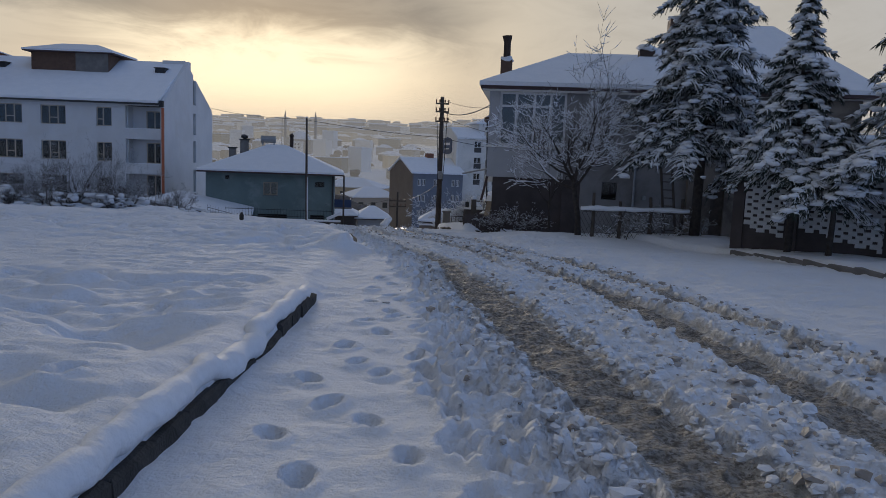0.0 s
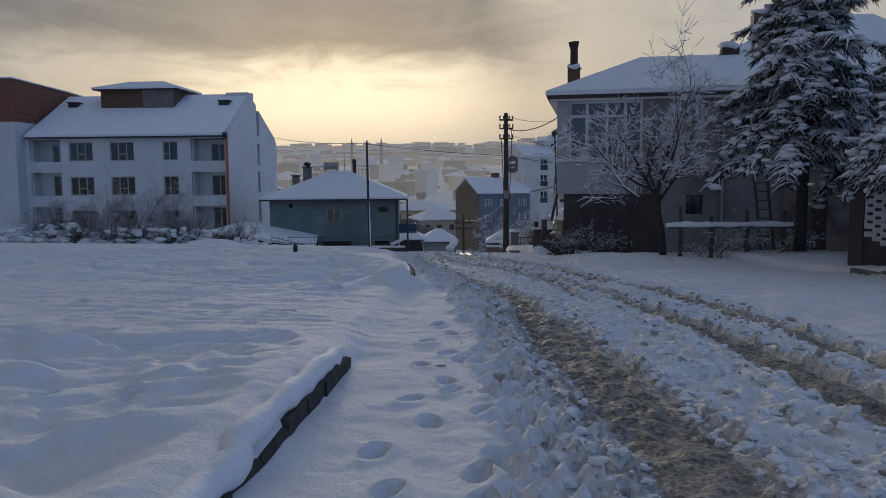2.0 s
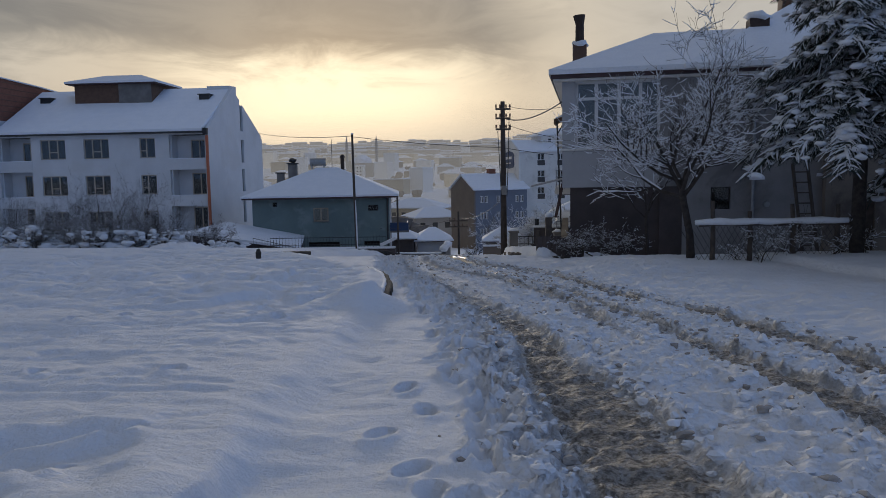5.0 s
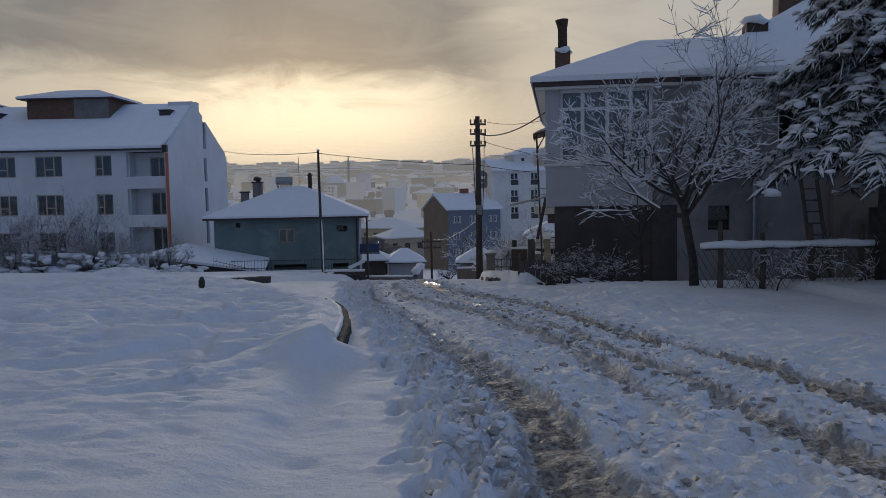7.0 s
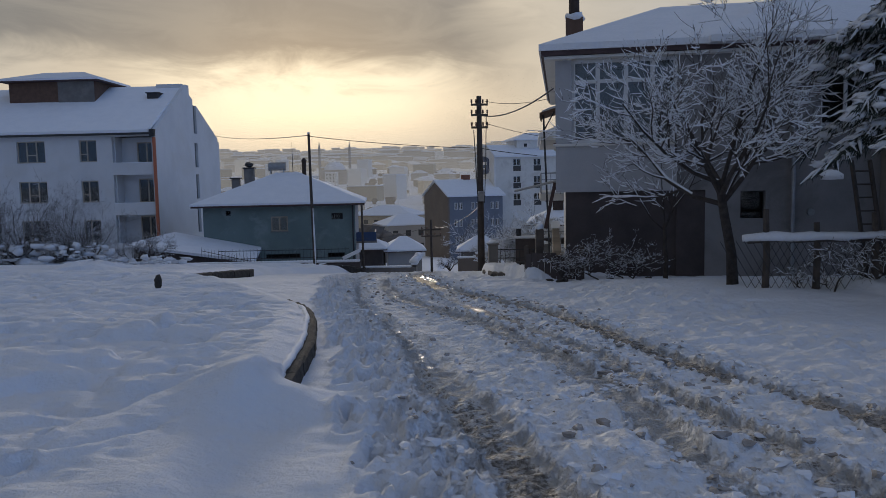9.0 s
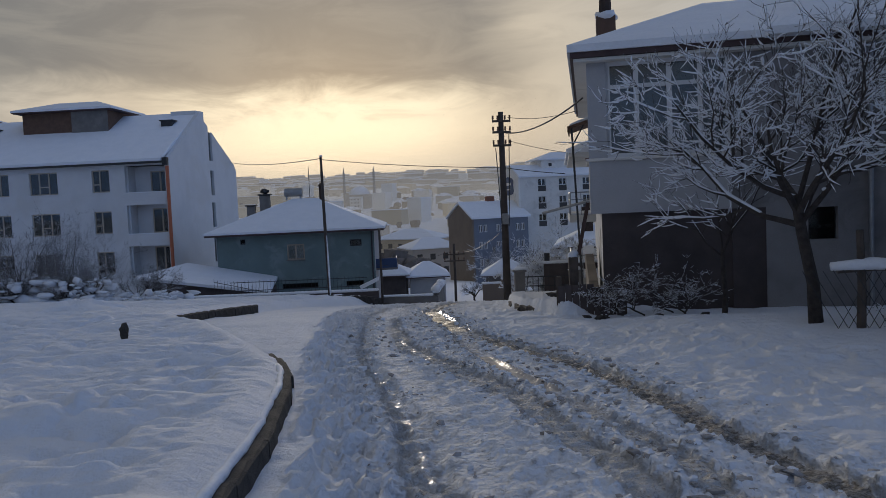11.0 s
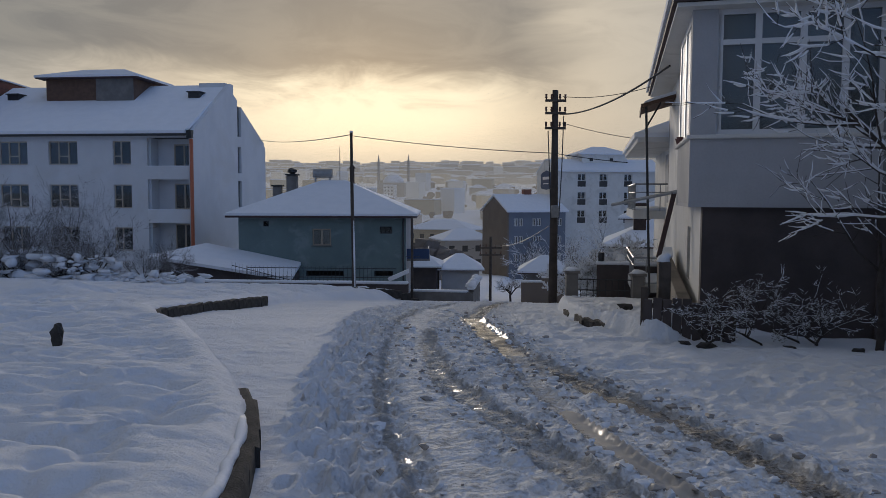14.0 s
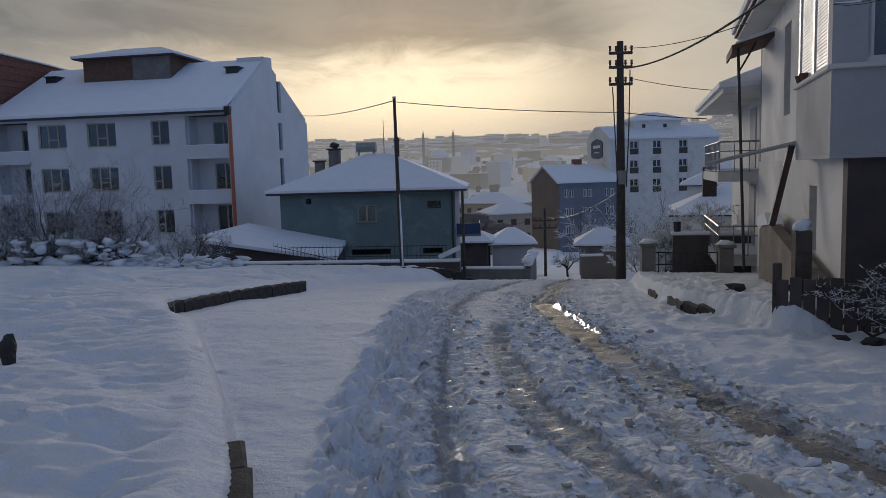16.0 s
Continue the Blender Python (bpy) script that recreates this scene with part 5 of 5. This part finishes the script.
conifer((8.0, 24.0, gz(8.0, 24.0)), 3, 11.5, 2.7, 2.5, "tall dark cedar with drooping snow-laden boughs", 210)
conifer((8.95, 19.5, gz(8.95, 19.5)), 4, 6.6, 2.0, 1.55, "slim young cedar with snowy boughs on the pavement", 95, thick=0.6)
conifer((9.4, 18.3, gz(9.4, 18.3)), 5, 3.2, 1.25, 1.55, "small low cedar bent under heavy snow", 40, 0.45, 0.5)
conifer((11.2, 17.4, gz(11.2, 17.4)), 6, 8.5, 2.4, 2.1, "tall cedar with snowy boughs behind the pavement", 110)
conifer((10.6, 24.5, gz(10.6, 24.5)), 8, 6.0, 2.2, 1.7, "snowy cedar behind the patterned wall", 70, thick=0.7)


# ---- garden wall with the white block screens ----
def screen_wall():
    b = thing("garden_wall", pose(8.1, 20.9, 0, 0, 0, -35), "dark garden wall with white pierced block screens", "wall")
    part("wall", Mesh().box(-0.1, 7.0, 0.0, 0.18, -1.6, 1.0), M_DARK, b)
    for u in (-0.1, 1.28, 3.62, 5.6):
        part("pier", Mesh().bevel_box(u, u + 0.3, -0.07, 0.2, -1.6, 1.05, 0.015), M_DARK, b)
    part("coping_snow", Mesh().bevel_box(-0.12, 7.0, -0.05, 0.22, 1.05, 1.15, 0.04), M_SNOW, b)
    high, gap = 0.098, 0.008
    shapes = {}
    rnd = random.Random(2)
    for u0, u1, low0, low1 in ((0.22, 1.26, -0.62, -0.98), (1.62, 3.6, -0.62, -1.12), (3.95, 5.55, -0.7, -1.1)):
        row, z = 0, 0.92
        while z > -1.2:
            u = u0 - (0.17 if row % 2 else 0.0)
            while u < u1:
                a, c = max(u, u0), min(u + rnd.choice((0.20, 0.22, 0.26)), u1)
                if c - a > 0.05 and z - high > low0 + (low1 - low0) * ((a + c) / 2 - u0) / (u1 - u0):
                    key = round((c - a) / 0.02)
                    if key not in shapes:
                        shapes[key] = Mesh().bevel_box(-key * 0.01, key * 0.01, -0.045, 0.0, -high / 2 + gap / 2 - 0.02, high / 2 - gap / 2 + 0.02, 0.01).data("block", M_BLOCK)
                    ob = new("block", shapes[key])
                    ob.parent, ob.location = b, ((a + c) / 2, rnd.uniform(-0.004, 0.004) - 0.002, z - high / 2)
                u += 0.34
            z -= high
            row += 1


screen_wall()
shed = thing("shed", pose(11.5, 22.0, 0, 0, 0, -20), "low shed with a flat roof under snow", "shed")
part("wall", Mesh().box(0, 6, 0, 4, -1.6, 1.75), M_DARK, shed)
part("roof", Mesh().bevel_box(-0.3, 6.3, -0.3, 4.3, 1.75, 2.05, 0.1), M_SNOW, shed)
ladder = thing("ladder", pose(8.2, 27.2, gz(8.2, 27.2), -14, 0, 10), "old wooden ladder leaning against the house", "ladder")
for u in (-0.22, 0.22):
    part("rail", Mesh().bevel_box(u - 0.03, u + 0.03, -0.04, 0.04, 0, 2.6, 0.008), M_WOOD, ladder)
for k in range(8):
    part("rung", Mesh().tube([(-0.22, 0, 0.25 + 0.3 * k), (0.22, 0, 0.25 + 0.3 * k)], [0.02, 0.02], 6), M_WOOD, ladder)


# ---- garden fence ----
def garden_fence():
    x0, y0, x1, y1 = 4.5, 24.5, 7.9, 24.0
    b = thing("garden_fence", pose(0, 0, 0), "rough wire fence with a snow-capped top rail", "fence")
    rnd = random.Random(9)
    for k, s in enumerate((0.09, 0.34, 0.62, 0.9)):
        x, y = x0 + (x1 - x0) * s, y0 + (y1 - y0) * s
        g = gz(x, y)
        p = part("post", Mesh().tube([(x, y, g - 0.3), (x + 0.02, y, g + 0.6), (x + rnd.uniform(-0.03, 0.03), y, g + 1.2 + (0.25 if k == 0 else 0))], [0.07, 0.06, 0.05], 7), M_WOOD, b)
    z = lambda s: -0.58 + 0.05 * s
    rail = [(x0 + (x1 - x0) * s / 12, y0 + (y1 - y0) * s / 12, z(s / 12) + rnd.uniform(-0.015, 0.015)) for s in range(13)]
    part("top_rail", Mesh().tube(rail, [0.04] * 13, 6), M_WOOD, b)
    part("rail_snow", Mesh().tube([(a - 0.1, c - 0.02, d + 0.07) for a, c, d in rail], [rnd.uniform(0.06, 0.10) for _ in rail], 7), M_SNOW, b, smooth=True)
    for k in range(26):
        s = k / 25
        x, y = x0 + (x1 - x0) * s, y0 + (y1 - y0) * s
        for sl in (-0.5, 0.5):
            part("wire", Mesh().tube([(x, y - 0.02, gz(x, y)), (x + sl, y - 0.02, z(s))], [0.006, 0.006], 3), M_IRON, b)


garden_fence()
for k, (x, y, h) in enumerate(((5.6, 24.5, 0.8), (6.4, 24.3, 1.0), (7.1, 24.2, 0.9), (7.8, 24.1, 0.8))):
    twig_tree("vine", (x, y, gz(x, y) - 0.05), 110 + k, h, 1.4, 0.015, "dead vine tangled in the garden fence with snow", "shrub", 2, (4, 5, 4), fork=0.15, snow=0.6, droop=0.2, stems=2)


# ---- front yard at the bend ----
def plank_fence():
    b = thing("plank_fence", pose(0.76, 29.5, 0, 0, 0, -14), "dark weathered plank fence at the yard corner", "fence")
    rnd = random.Random(3)
    for k in range(9):
        u = k * 0.155
        part("plank", Mesh().bevel_box(u, u + 0.14, -0.02, 0.015, -2.2, -1.2 + rnd.uniform(-0.08, 0.03), 0.006), M_DARK, b)
    for u in (0.0, 1.38):
        p = part("post", Mesh().bevel_box(u - 0.05, u + 0.06, 0.02, 0.13, -2.3, -1.05, 0.012), M_WOOD, b)
    part("rail", Mesh().box(0, 1.4, 0.015, 0.06, -1.4, -1.32).box(0, 1.4, 0.015, 0.06, -1.8, -1.72), M_WOOD, b)


plank_fence()
post = thing("gate_post", pose(1.12, 29.76, -0.22), "dark gate post with a round cap of snow", "post")
part("shaft", Mesh().bevel_box(-0.1, 0.1, -0.1, 0.1, -2.2, -0.42, 0.02), M_WOOD, post)
part("snow_cap", Mesh().lump((0, 0, -0.38), 0.115, 0.115, 0.10, 4), M_SNOW, post, smooth=True)
ramp = thing("stair_wall", pose(1.65, 30.35, 0, 0, 0, -5), "sloping stained wall beside the house steps", "wall")
part("wall", Mesh().prism([(0, -3), (6.4, -3), (6.4, -1.2), (5.4, -0.95), (0, -1.5)], "x", -0.12, 0.1), M_BROWN, ramp)
part("snow_cap", Mesh().prism([(4.9, -0.99), (6.5, -1.15), (6.5, -0.95), (5.4, -0.78)], "x", -0.16, 0.14), M_SNOW, ramp)
for x, y, z0, z1 in ((0.1, 41.6, -3.8, -2.05), (2.2, 41.5, -3.4, -2.1)):
    p = thing("gate_pillar", pose(x, y, 0, 0, 0, 4), "squat dark pillar with a snow cap", "pillar", "yard pillars")
    part("shaft", Mesh().bevel_box(-0.19, 0.19, -0.19, 0.19, z0, z1, 0.02), M_CONCRETE, p)
    part("capstone", Mesh().bevel_box(-0.25, 0.25, -0.25, 0.25, z1, z1 + 0.08, 0.015), M_CONCRETE, p)
    part("snow_cap", Mesh().lump((0, 0, z1 + 0.11), 0.26, 0.26, 0.1, 7), M_SNOW, p, smooth=True)
rail = thing("yard_railing", pose(0.1, 41.6, 0, 0, 0, -2), "low iron railing between the yard pillars", "railing")
for z in (-2.25, -2.6):
    part("rail", Mesh().tube([(0.2, 0, z), (1.95, 0, z)], [0.02, 0.02], 5), M_IRON, rail)
for k in range(9):
    part("bar", Mesh().tube([(0.3 + 0.2 * k, 0, -3.0), (0.3 + 0.2 * k, 0, -2.25)], [0.012, 0.012], 4), M_IRON, rail)
wall = thing("yard_wall", pose(1.2, 45.4, 0, 0, 0, -3), "dark rendered wall with snow on top", "wall")
part("wall", Mesh().box(0, 2.6, 0, 0.25, -5, -2.1), M_DARK, wall)
part("snow_cap", Mesh().bevel_box(-0.05, 2.65, -0.05, 0.3, -2.1, -1.98, 0.04), M_SNOW, wall)
part("flue", Mesh().tube([(0.15, 0.12, -2.1), (0.15, 0.12, -1.65)], [0.11, 0.12], 8), M_IRON, wall)
boulder = solid("stone", Mesh().lump((0, 0, 0), 0.085, 0.08, 0.16, 8, 0.22, 4, 8), M_STONE, "dark stone poking out of the snowy bank", "stone", m=pose(-6.9, 25.3, gz(-6.9, 25.3) + 0.1))
for x, y, s in ((1.55, 28.35, 0.09), (1.25, 28.6, 0.08), (3.4, 27.6, 0.06), (0.75, 32.2, 0.13), (8.0, 22.9, 0.1), (6.9, 25.0, 0.12), (2.6, 27.9, 0.07)):
    solid("stone", Mesh().lump((0, 0, 0), s * 1.4, s, s * 0.7, int(x * 31), 0.5, 3, 6), M_STONE, "dark stone lying in trodden snow", "stone", "loose stones", m=pose(x, y, gz(x, y) + s * 0.2))


# ---- the hollow below the brow ----
def retaining_wall():
    b = thing("retaining_wall", pose(-7.3, 52.6, 0, 0, 0, 4), "dark retaining wall with snow and a spiked iron fence", "wall")
    part("wall", Mesh().box(-16, 0, 0, 0.35, -8, -3.85), M_DARK, b)
    part("snow_cap", Mesh().bevel_box(-16, 0, -0.04, 0.36, -3.85, -3.72, 0.04), M_SNOW, b)
    part("end_cap", Mesh().prism([(-0.9, -3.72), (0.02, -3.3), (0.02, -3.1), (-1.0, -3.55)], "y", -0.03, 0.38), M_SNOW, b)
    for z in (-3.1, -3.55):
        part("rail", Mesh().tube([(-8, 0.15, z), (-0.6, 0.15, z)], [0.018, 0.018], 4), M_IRON, b)
    for k in range(38):
        part("bar", Mesh().tube([(-8 + 0.2 * k, 0.15, -3.75), (-8 + 0.2 * k, 0.15, -3.0)], [0.011, 0.006], 4), M_IRON, b)


retaining_wall()
spikes = thing("iron_fence", pose(-17.8, 56.2, 0, 0, 0, 8), "blue-black spiked iron fence on the lean-to roof edge", "fence")
for k in range(22):
    z = -3.55 - 0.05 * k
    part("bar", Mesh().tube([(0.2 * k, 0, z - 0.5), (0.2 * k, 0, z + 0.35)], [0.014, 0.006], 4), M_IRON, spikes)
part("rail", Mesh().tube([(0, 0, -3.4), (4.4, 0, -4.5)], [0.018, 0.018], 4), M_IRON, spikes)


def simple_house(name, m, w, d, z0, z1, ridge, wall, label, over=0.4, category="shed"):
    b = thing(name, m, label, category)
    part("wall", Mesh().box(0, w, 0, d, z0, z1), wall, b)
    part("eave", Mesh().box(-over, w + over, -over, d + over, z1, z1 + 0.08), M_FASCIA, b)
    part("roof", hip(Mesh(), -over - 0.03, w + over + 0.03, -over - 0.03, d + over + 0.03, z1 + 0.08, ridge, w * 0.4, w * 0.6, d / 2, 0.14), M_SNOW, b)
    return b


simple_house("shed", pose(-11.8, 78, 0, 0, 0, 4), 2.4, 4, -9, -5.5, -4.6, M_DARK, "small dark shed with a snowy roof in the hollow")
simple_house("shed", pose(-9.2, 80, 0, 0, 0, 8), 3.2, 4.5, -10, -5.9, -4.7, M_PALE, "pale shed with a snowy roof in the hollow")
simple_house("garden_hut", pose(-2.2, 76, 0, 0, 0, 0), 3.4, 3.4, -10, -5.6, -4.4, M_CONCRETE, "round-roofed hut under thick snow")
hut = simple_house("cottage", pose(3.2, 60, 0, 0, 0, -6), 6, 6, -7, -2.4, -0.9, M_CREAM, "cottage with a broad snowy roof below the road", 0.6, "house")
part("chimney", Mesh().bevel_box(1.1, 1.8, 1.2, 1.9, -1.9, 0.1, 0.03), M_RUST, hut)
simple_house("cottage", pose(6.0, 80, 0, 0, 0, -8), 9, 7, -9, -1.4, 0.6, M_CREAM, "pale cottage with a snowy roof further down", 0.5, "house")
low = thing("roadside_wall", pose(-7.4, 53.8, 0), "low rendered wall with snow-capped posts", "wall")
part("wall", Mesh().box(0, 3.2, 0, 0.25, -6.5, -4.35).box(2.95, 3.2, 0.25, 4.2, -6.5, -4.2), M_CONCRETE, low)
part("snow_cap", Mesh().bevel_box(-0.03, 2.9, -0.04, 0.28, -4.35, -4.24, 0.03).bevel_box(2.9, 3.25, -0.04, 4.2, -4.2, -4.08, 0.03), M_SNOW, low)
for k in range(4):
    part("snow_post", Mesh().lump((3.08, 0.3 + k * 1.1, -4.0), 0.28, 0.35, 0.22, k), M_SNOW, low, smooth=True)
wall = thing("roadside_wall", pose(-1.95, 60, 0, 0, 0, 8), "low concrete wall stepped beside the lower road", "wall")
part("wall", Mesh().box(0, 1.2, 0, 0.25, -7, -4.5).box(1.2, 2.4, 0, 0.25, -7, -4.25), M_TAN, wall)
part("snow_cap", Mesh().bevel_box(-0.03, 1.2, -0.04, 0.28, -4.5, -4.38, 0.03).bevel_box(1.17, 2.43, -0.04, 0.28, -4.25, -4.13, 0.03), M_SNOW, wall)


# ---- blocks beyond ----
def blue_block():
    b = thing("apartment_block", pose(-6.0, 143.5, -0.85, 0, 0, 24), "tan and blue apartment block with a snowy gabled roof", "building")
    rows, cols = (-3.7, -6.7, -9.7), (0.9, 1.8, 4.2, 5.1, 8.0, 9.0)
    holes = [(c, c + 0.7, z, z + 1.3) for c in cols for z in rows]
    part("front_wall", facade(0, 10.4, -15, -1.2, 0, 0.3, holes), M_BLUE, b)
    part("gable_wall", Mesh().prism([(0, -15), (12.5, -15), (12.5, -1.2), (6.25, 1.4), (0, -1.2)], "x", -0.3, 0.0), M_TAN, b)
    part("rear_wall", Mesh().box(0, 10.4, 12.2, 12.5, -15, -1.2), M_TAN, b)
    part("end_wall", Mesh().prism([(0.3, -15), (12.2, -15), (12.2, -1.2), (6.25, 1.4), (0.3, -1.2)], "x", 10.1, 10.4), M_TAN, b)
    for h in holes:
        window(b, *h, 0.1, M_PVC, (0.5,), w=0.11, curtain=M_INSIDE)
    for z in rows[1:]:
        part("balcony", Mesh().box(3.5, 6.6, -1.1, 0, z - 0.5, z + 0.4), M_BLUE, b)
    part("roof", Mesh().prism([(-0.5, -1.35), (6.25, 1.45), (13, -1.35), (13, -1.05), (6.25, 1.78), (-0.5, -1.05)], "x", -0.6, 10.8), M_SNOW, b)
    part("chimney", Mesh().box(5.2, 6.6, 6, 7.2, 0.5, 2.6), M_BRICK, b)


def sign_block():
    b = thing("apartment_block", pose(2.35, 150, -0.75, 0, 0, 16), "pale apartment block with dark balconies and a navy wall sign", "building")
    rows, cols = (3.0, -0.2, -3.4), (3.4, 7.4, 12.0)
    holes = [(c, c + 1.5, z, z + 2.3) for c in cols for z in rows]
    part("front_wall", facade(0, 19, -16, 5.7, 0, 0.3, holes), M_CREAM, b)
    part("gable_wall", Mesh().prism([(0, -16), (13, -16), (13, 5.7), (8, 7.9), (5, 7.9), (0, 5.7)], "x", -0.3, 0), M_CREAM, b)
    part("rear_wall", Mesh().box(0, 19, 12.7, 13, -16, 5.7), M_CREAM, b)
    part("end_wall", Mesh().box(18.7, 19, 0.3, 12.7, -16, 5.7), M_CREAM, b)
    for h in holes:
        window(b, h[0], h[1], h[2] + 1.0, h[3], 0.2, M_PVC, (0.5,), w=0.12, name="balcony_window", curtain=M_INSIDE)
        part("balcony_panel", Mesh().box(h[0], h[1], 0.02, 0.12, h[2], h[2] + 1.0), M_IRON, b)
    part("roof", Mesh().prism([(-0.5, 5.6), (5, 7.8), (8, 7.8), (13.5, 5.6), (13.5, 5.9), (8, 8.1), (5, 8.1), (-0.5, 5.9)], "x", -0.3, 19.3), M_SNOW, b)
    p = part("penthouse", Mesh().box(5.2, 13.6, 3, 9.5, 6.4, 8.8), M_CREAM, b)
    part("penthouse_roof", hip(Mesh(), 4.4, 14.4, 2.2, 10.3, 8.8, 10.2, 8, 10.5, 6, 0.2), M_SNOW, p)
    for u in (6.6, 10.4):
        part("penthouse_window", Mesh().box(u, u + 0.6, 2.95, 3.02, 7.6, 8.2), M_IRON, p)
    s = part("wall_sign", Mesh().prism([(3.0, 3.2), (3.6, 2.7), (6.5, 2.5), (9.4, 2.7), (10, 3.2), (9.8, 4.2), (10, 5.2), (9.2, 5.6), (6.5, 6.0), (3.8, 5.6), (3.0, 5.2), (3.2, 4.2)], "x", -0.42, -0.31), M_SIGN, b, "navy scalloped sign with pale writing")
    for y0, y1, z0, z1 in ((4.4, 8.6, 4.35, 4.85), (4.9, 8.1, 3.5, 3.7)):
        part("sign_bar", Mesh().box(-0.45, -0.425, y0, y1, z0, z1), M_PVC, s)


blue_block()
sign_block()


# ---- the town in the valley ----
def town_type(w, d, h, flat, panes, wall, label):
    b = thing("town_house", pose(0, 0, -500), label, "house", "houses of the town")
    part("wall", Mesh().box(0, w, 0, d, -6, h), wall, b)
    r = Mesh()
    if flat:
        r.bevel_box(-0.3, w + 0.3, -0.3, d + 0.3, h, h + 0.5, 0.15)
    else:
        hip(r, -0.6, w + 0.6, -0.6, d + 0.6, h, h + min(w, d) * 0.24, w * 0.35, w * 0.65, d / 2, 0.25)
    part("roof", r, M_SNOW, b)
    if panes:
        for k in range(int(w / 3)):
            for s in range(max(1, int(h / 3))):
                part("window", Mesh().box(1.0 + 3 * k, 2.2 + 3 * k, -0.05, 0.0, h - 2.4 - 3 * s, h - 1.1 - 3 * s), M_IRON, b)
    return b


M_OCHRE = material("ochre_render", (0.48, 0.40, 0.28), 0.9, (0.42, 0.35, 0.26), 0.05, 0.6, 0.0, 3.0)
TYPES = [town_type(11, 9, 6, False, True, M_FARWALL, "pale town house with a snowy hipped roof"), town_type(18, 10, 9, False, True, M_OCHRE, "long ochre apartment house under a snowy roof"), town_type(10, 10, 13, True, True, M_CREAM, "tall pale apartment house with a flat snowy roof"), town_type(13, 9, 5, True, True, M_BROWN, "low brown workshop with a flat snowy roof")]
FAR = [town_type(14, 11, 7, False, False, M_FARWALL, "distant house with a snowy roof"), town_type(22, 12, 10, True, False, M_OCHRE, "distant long block with a snowy roof"), town_type(12, 12, 17, True, False, M_CREAM, "distant tall pale block with snow"), town_type(16, 12, 6, False, False, M_BROWN, "distant brown house with a snowy roof")]
rnd = random.Random(21)
placed = []


def free(x, y, gap):
    return all(abs(x - a) > gap or abs(y - c) > gap for a, c in placed)


for kinds, count, y0, y1, gap in ((TYPES, 85, 170, 430, 15), (FAR, 230, 430, 1050, 19)):
    tries = 0
    while count and tries < 6000:
        tries += 1
        y = y0 + (y1 - y0) * rnd.random() ** 1.1
        x = rnd.uniform(-0.62, 0.5) * y
        if free(x, y, gap):
            placed.append((x, y))
            copy_thing(rnd.choices(kinds, (5, 2, 1, 3))[0], pose(x, y, gz(x, y), 0, 0, rnd.uniform(-35, 35)))
            count -= 1
for ob in TYPES + FAR:
    ob.location = (rnd.uniform(-200, 100), rnd.uniform(500, 700), 0)
    ob.location.z = gz(ob.location.x, ob.location.y)
# the farthest streets, and the trees between the houses
roofs, walls, woods = Mesh(), Mesh(), Mesh()
for k in range(1500):
    y = rnd.uniform(900, 1750)
    x = rnd.uniform(-0.65, 0.55) * y
    g, wd, dp, h = gz(x, y), rnd.uniform(10, 30), rnd.uniform(9, 16), rnd.choice((5, 6, 7, 8, 9, 12))
    walls.box(x, x + wd, y, y + dp, g - 8, g + h)
    roofs.box(x - 1, x + wd + 1, y - 1, y + dp + 1, g + h, g + h + 1.2)
for k in range(900):
    y = 120 + 1500 * rnd.random() ** 1.6
    x = rnd.uniform(-0.6, 0.5) * y
    if y < 170 and -12 < x < 25:
        continue
    s = rnd.uniform(1.2, 2.6)
    for j in range(3):
        woods.lump((x + rnd.uniform(-s, s), y + rnd.uniform(-s, s), gz(x, y) + s * rnd.uniform(0.6, 1.5)), s, s, s * rnd.uniform(0.7, 1.2), k * 3 + j, 0.5, 3, 6)
solid("far_house_walls", walls, M_FARWALL, "far streets of pale houses on the opposite slope", "houses", kind="stuff")
solid("far_house_roofs", roofs, M_SNOW, "snowy roofs of the far streets", "houses", kind="stuff")
solid("far_woods", woods, M_FARTREE, "bare frosted trees scattered through the town", "trees", kind="stuff")
mosque = thing("mosque", pose(-135, 700, gz(-135, 700)), "distant domed mosque with two thin minarets", "building")
part("hall", Mesh().box(-12, 12, -10, 10, -5, 12), M_FARWALL, mosque)
part("dome", Mesh().lump((0, 0, 12), 10, 10, 8, 1, 0.0, 6, 14), M_SNOW, mosque, smooth=True)
for u in (-14, 14):
    part("minaret", Mesh().tube([(u, 0, -5), (u, 0, 30), (u, 0, 31), (u, 0, 38)], [1.4, 1.2, 1.2, 0.1], 8), M_FARWALL, mosque)

# ---- haze over the valley, painted as added glowing sheets ----
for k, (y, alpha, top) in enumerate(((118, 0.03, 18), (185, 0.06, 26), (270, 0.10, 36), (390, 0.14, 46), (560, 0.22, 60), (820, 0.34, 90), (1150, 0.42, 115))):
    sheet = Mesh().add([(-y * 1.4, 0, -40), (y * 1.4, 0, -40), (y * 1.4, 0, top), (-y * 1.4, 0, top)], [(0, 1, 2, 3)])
    ob = solid("backdrop", sheet, haze_glow_material(alpha, (0.38, 0.342, 0.29)), "glowing sheet that paints winter haze over the valley town", "haze", kind="structure", m=pose(0, y, 0))
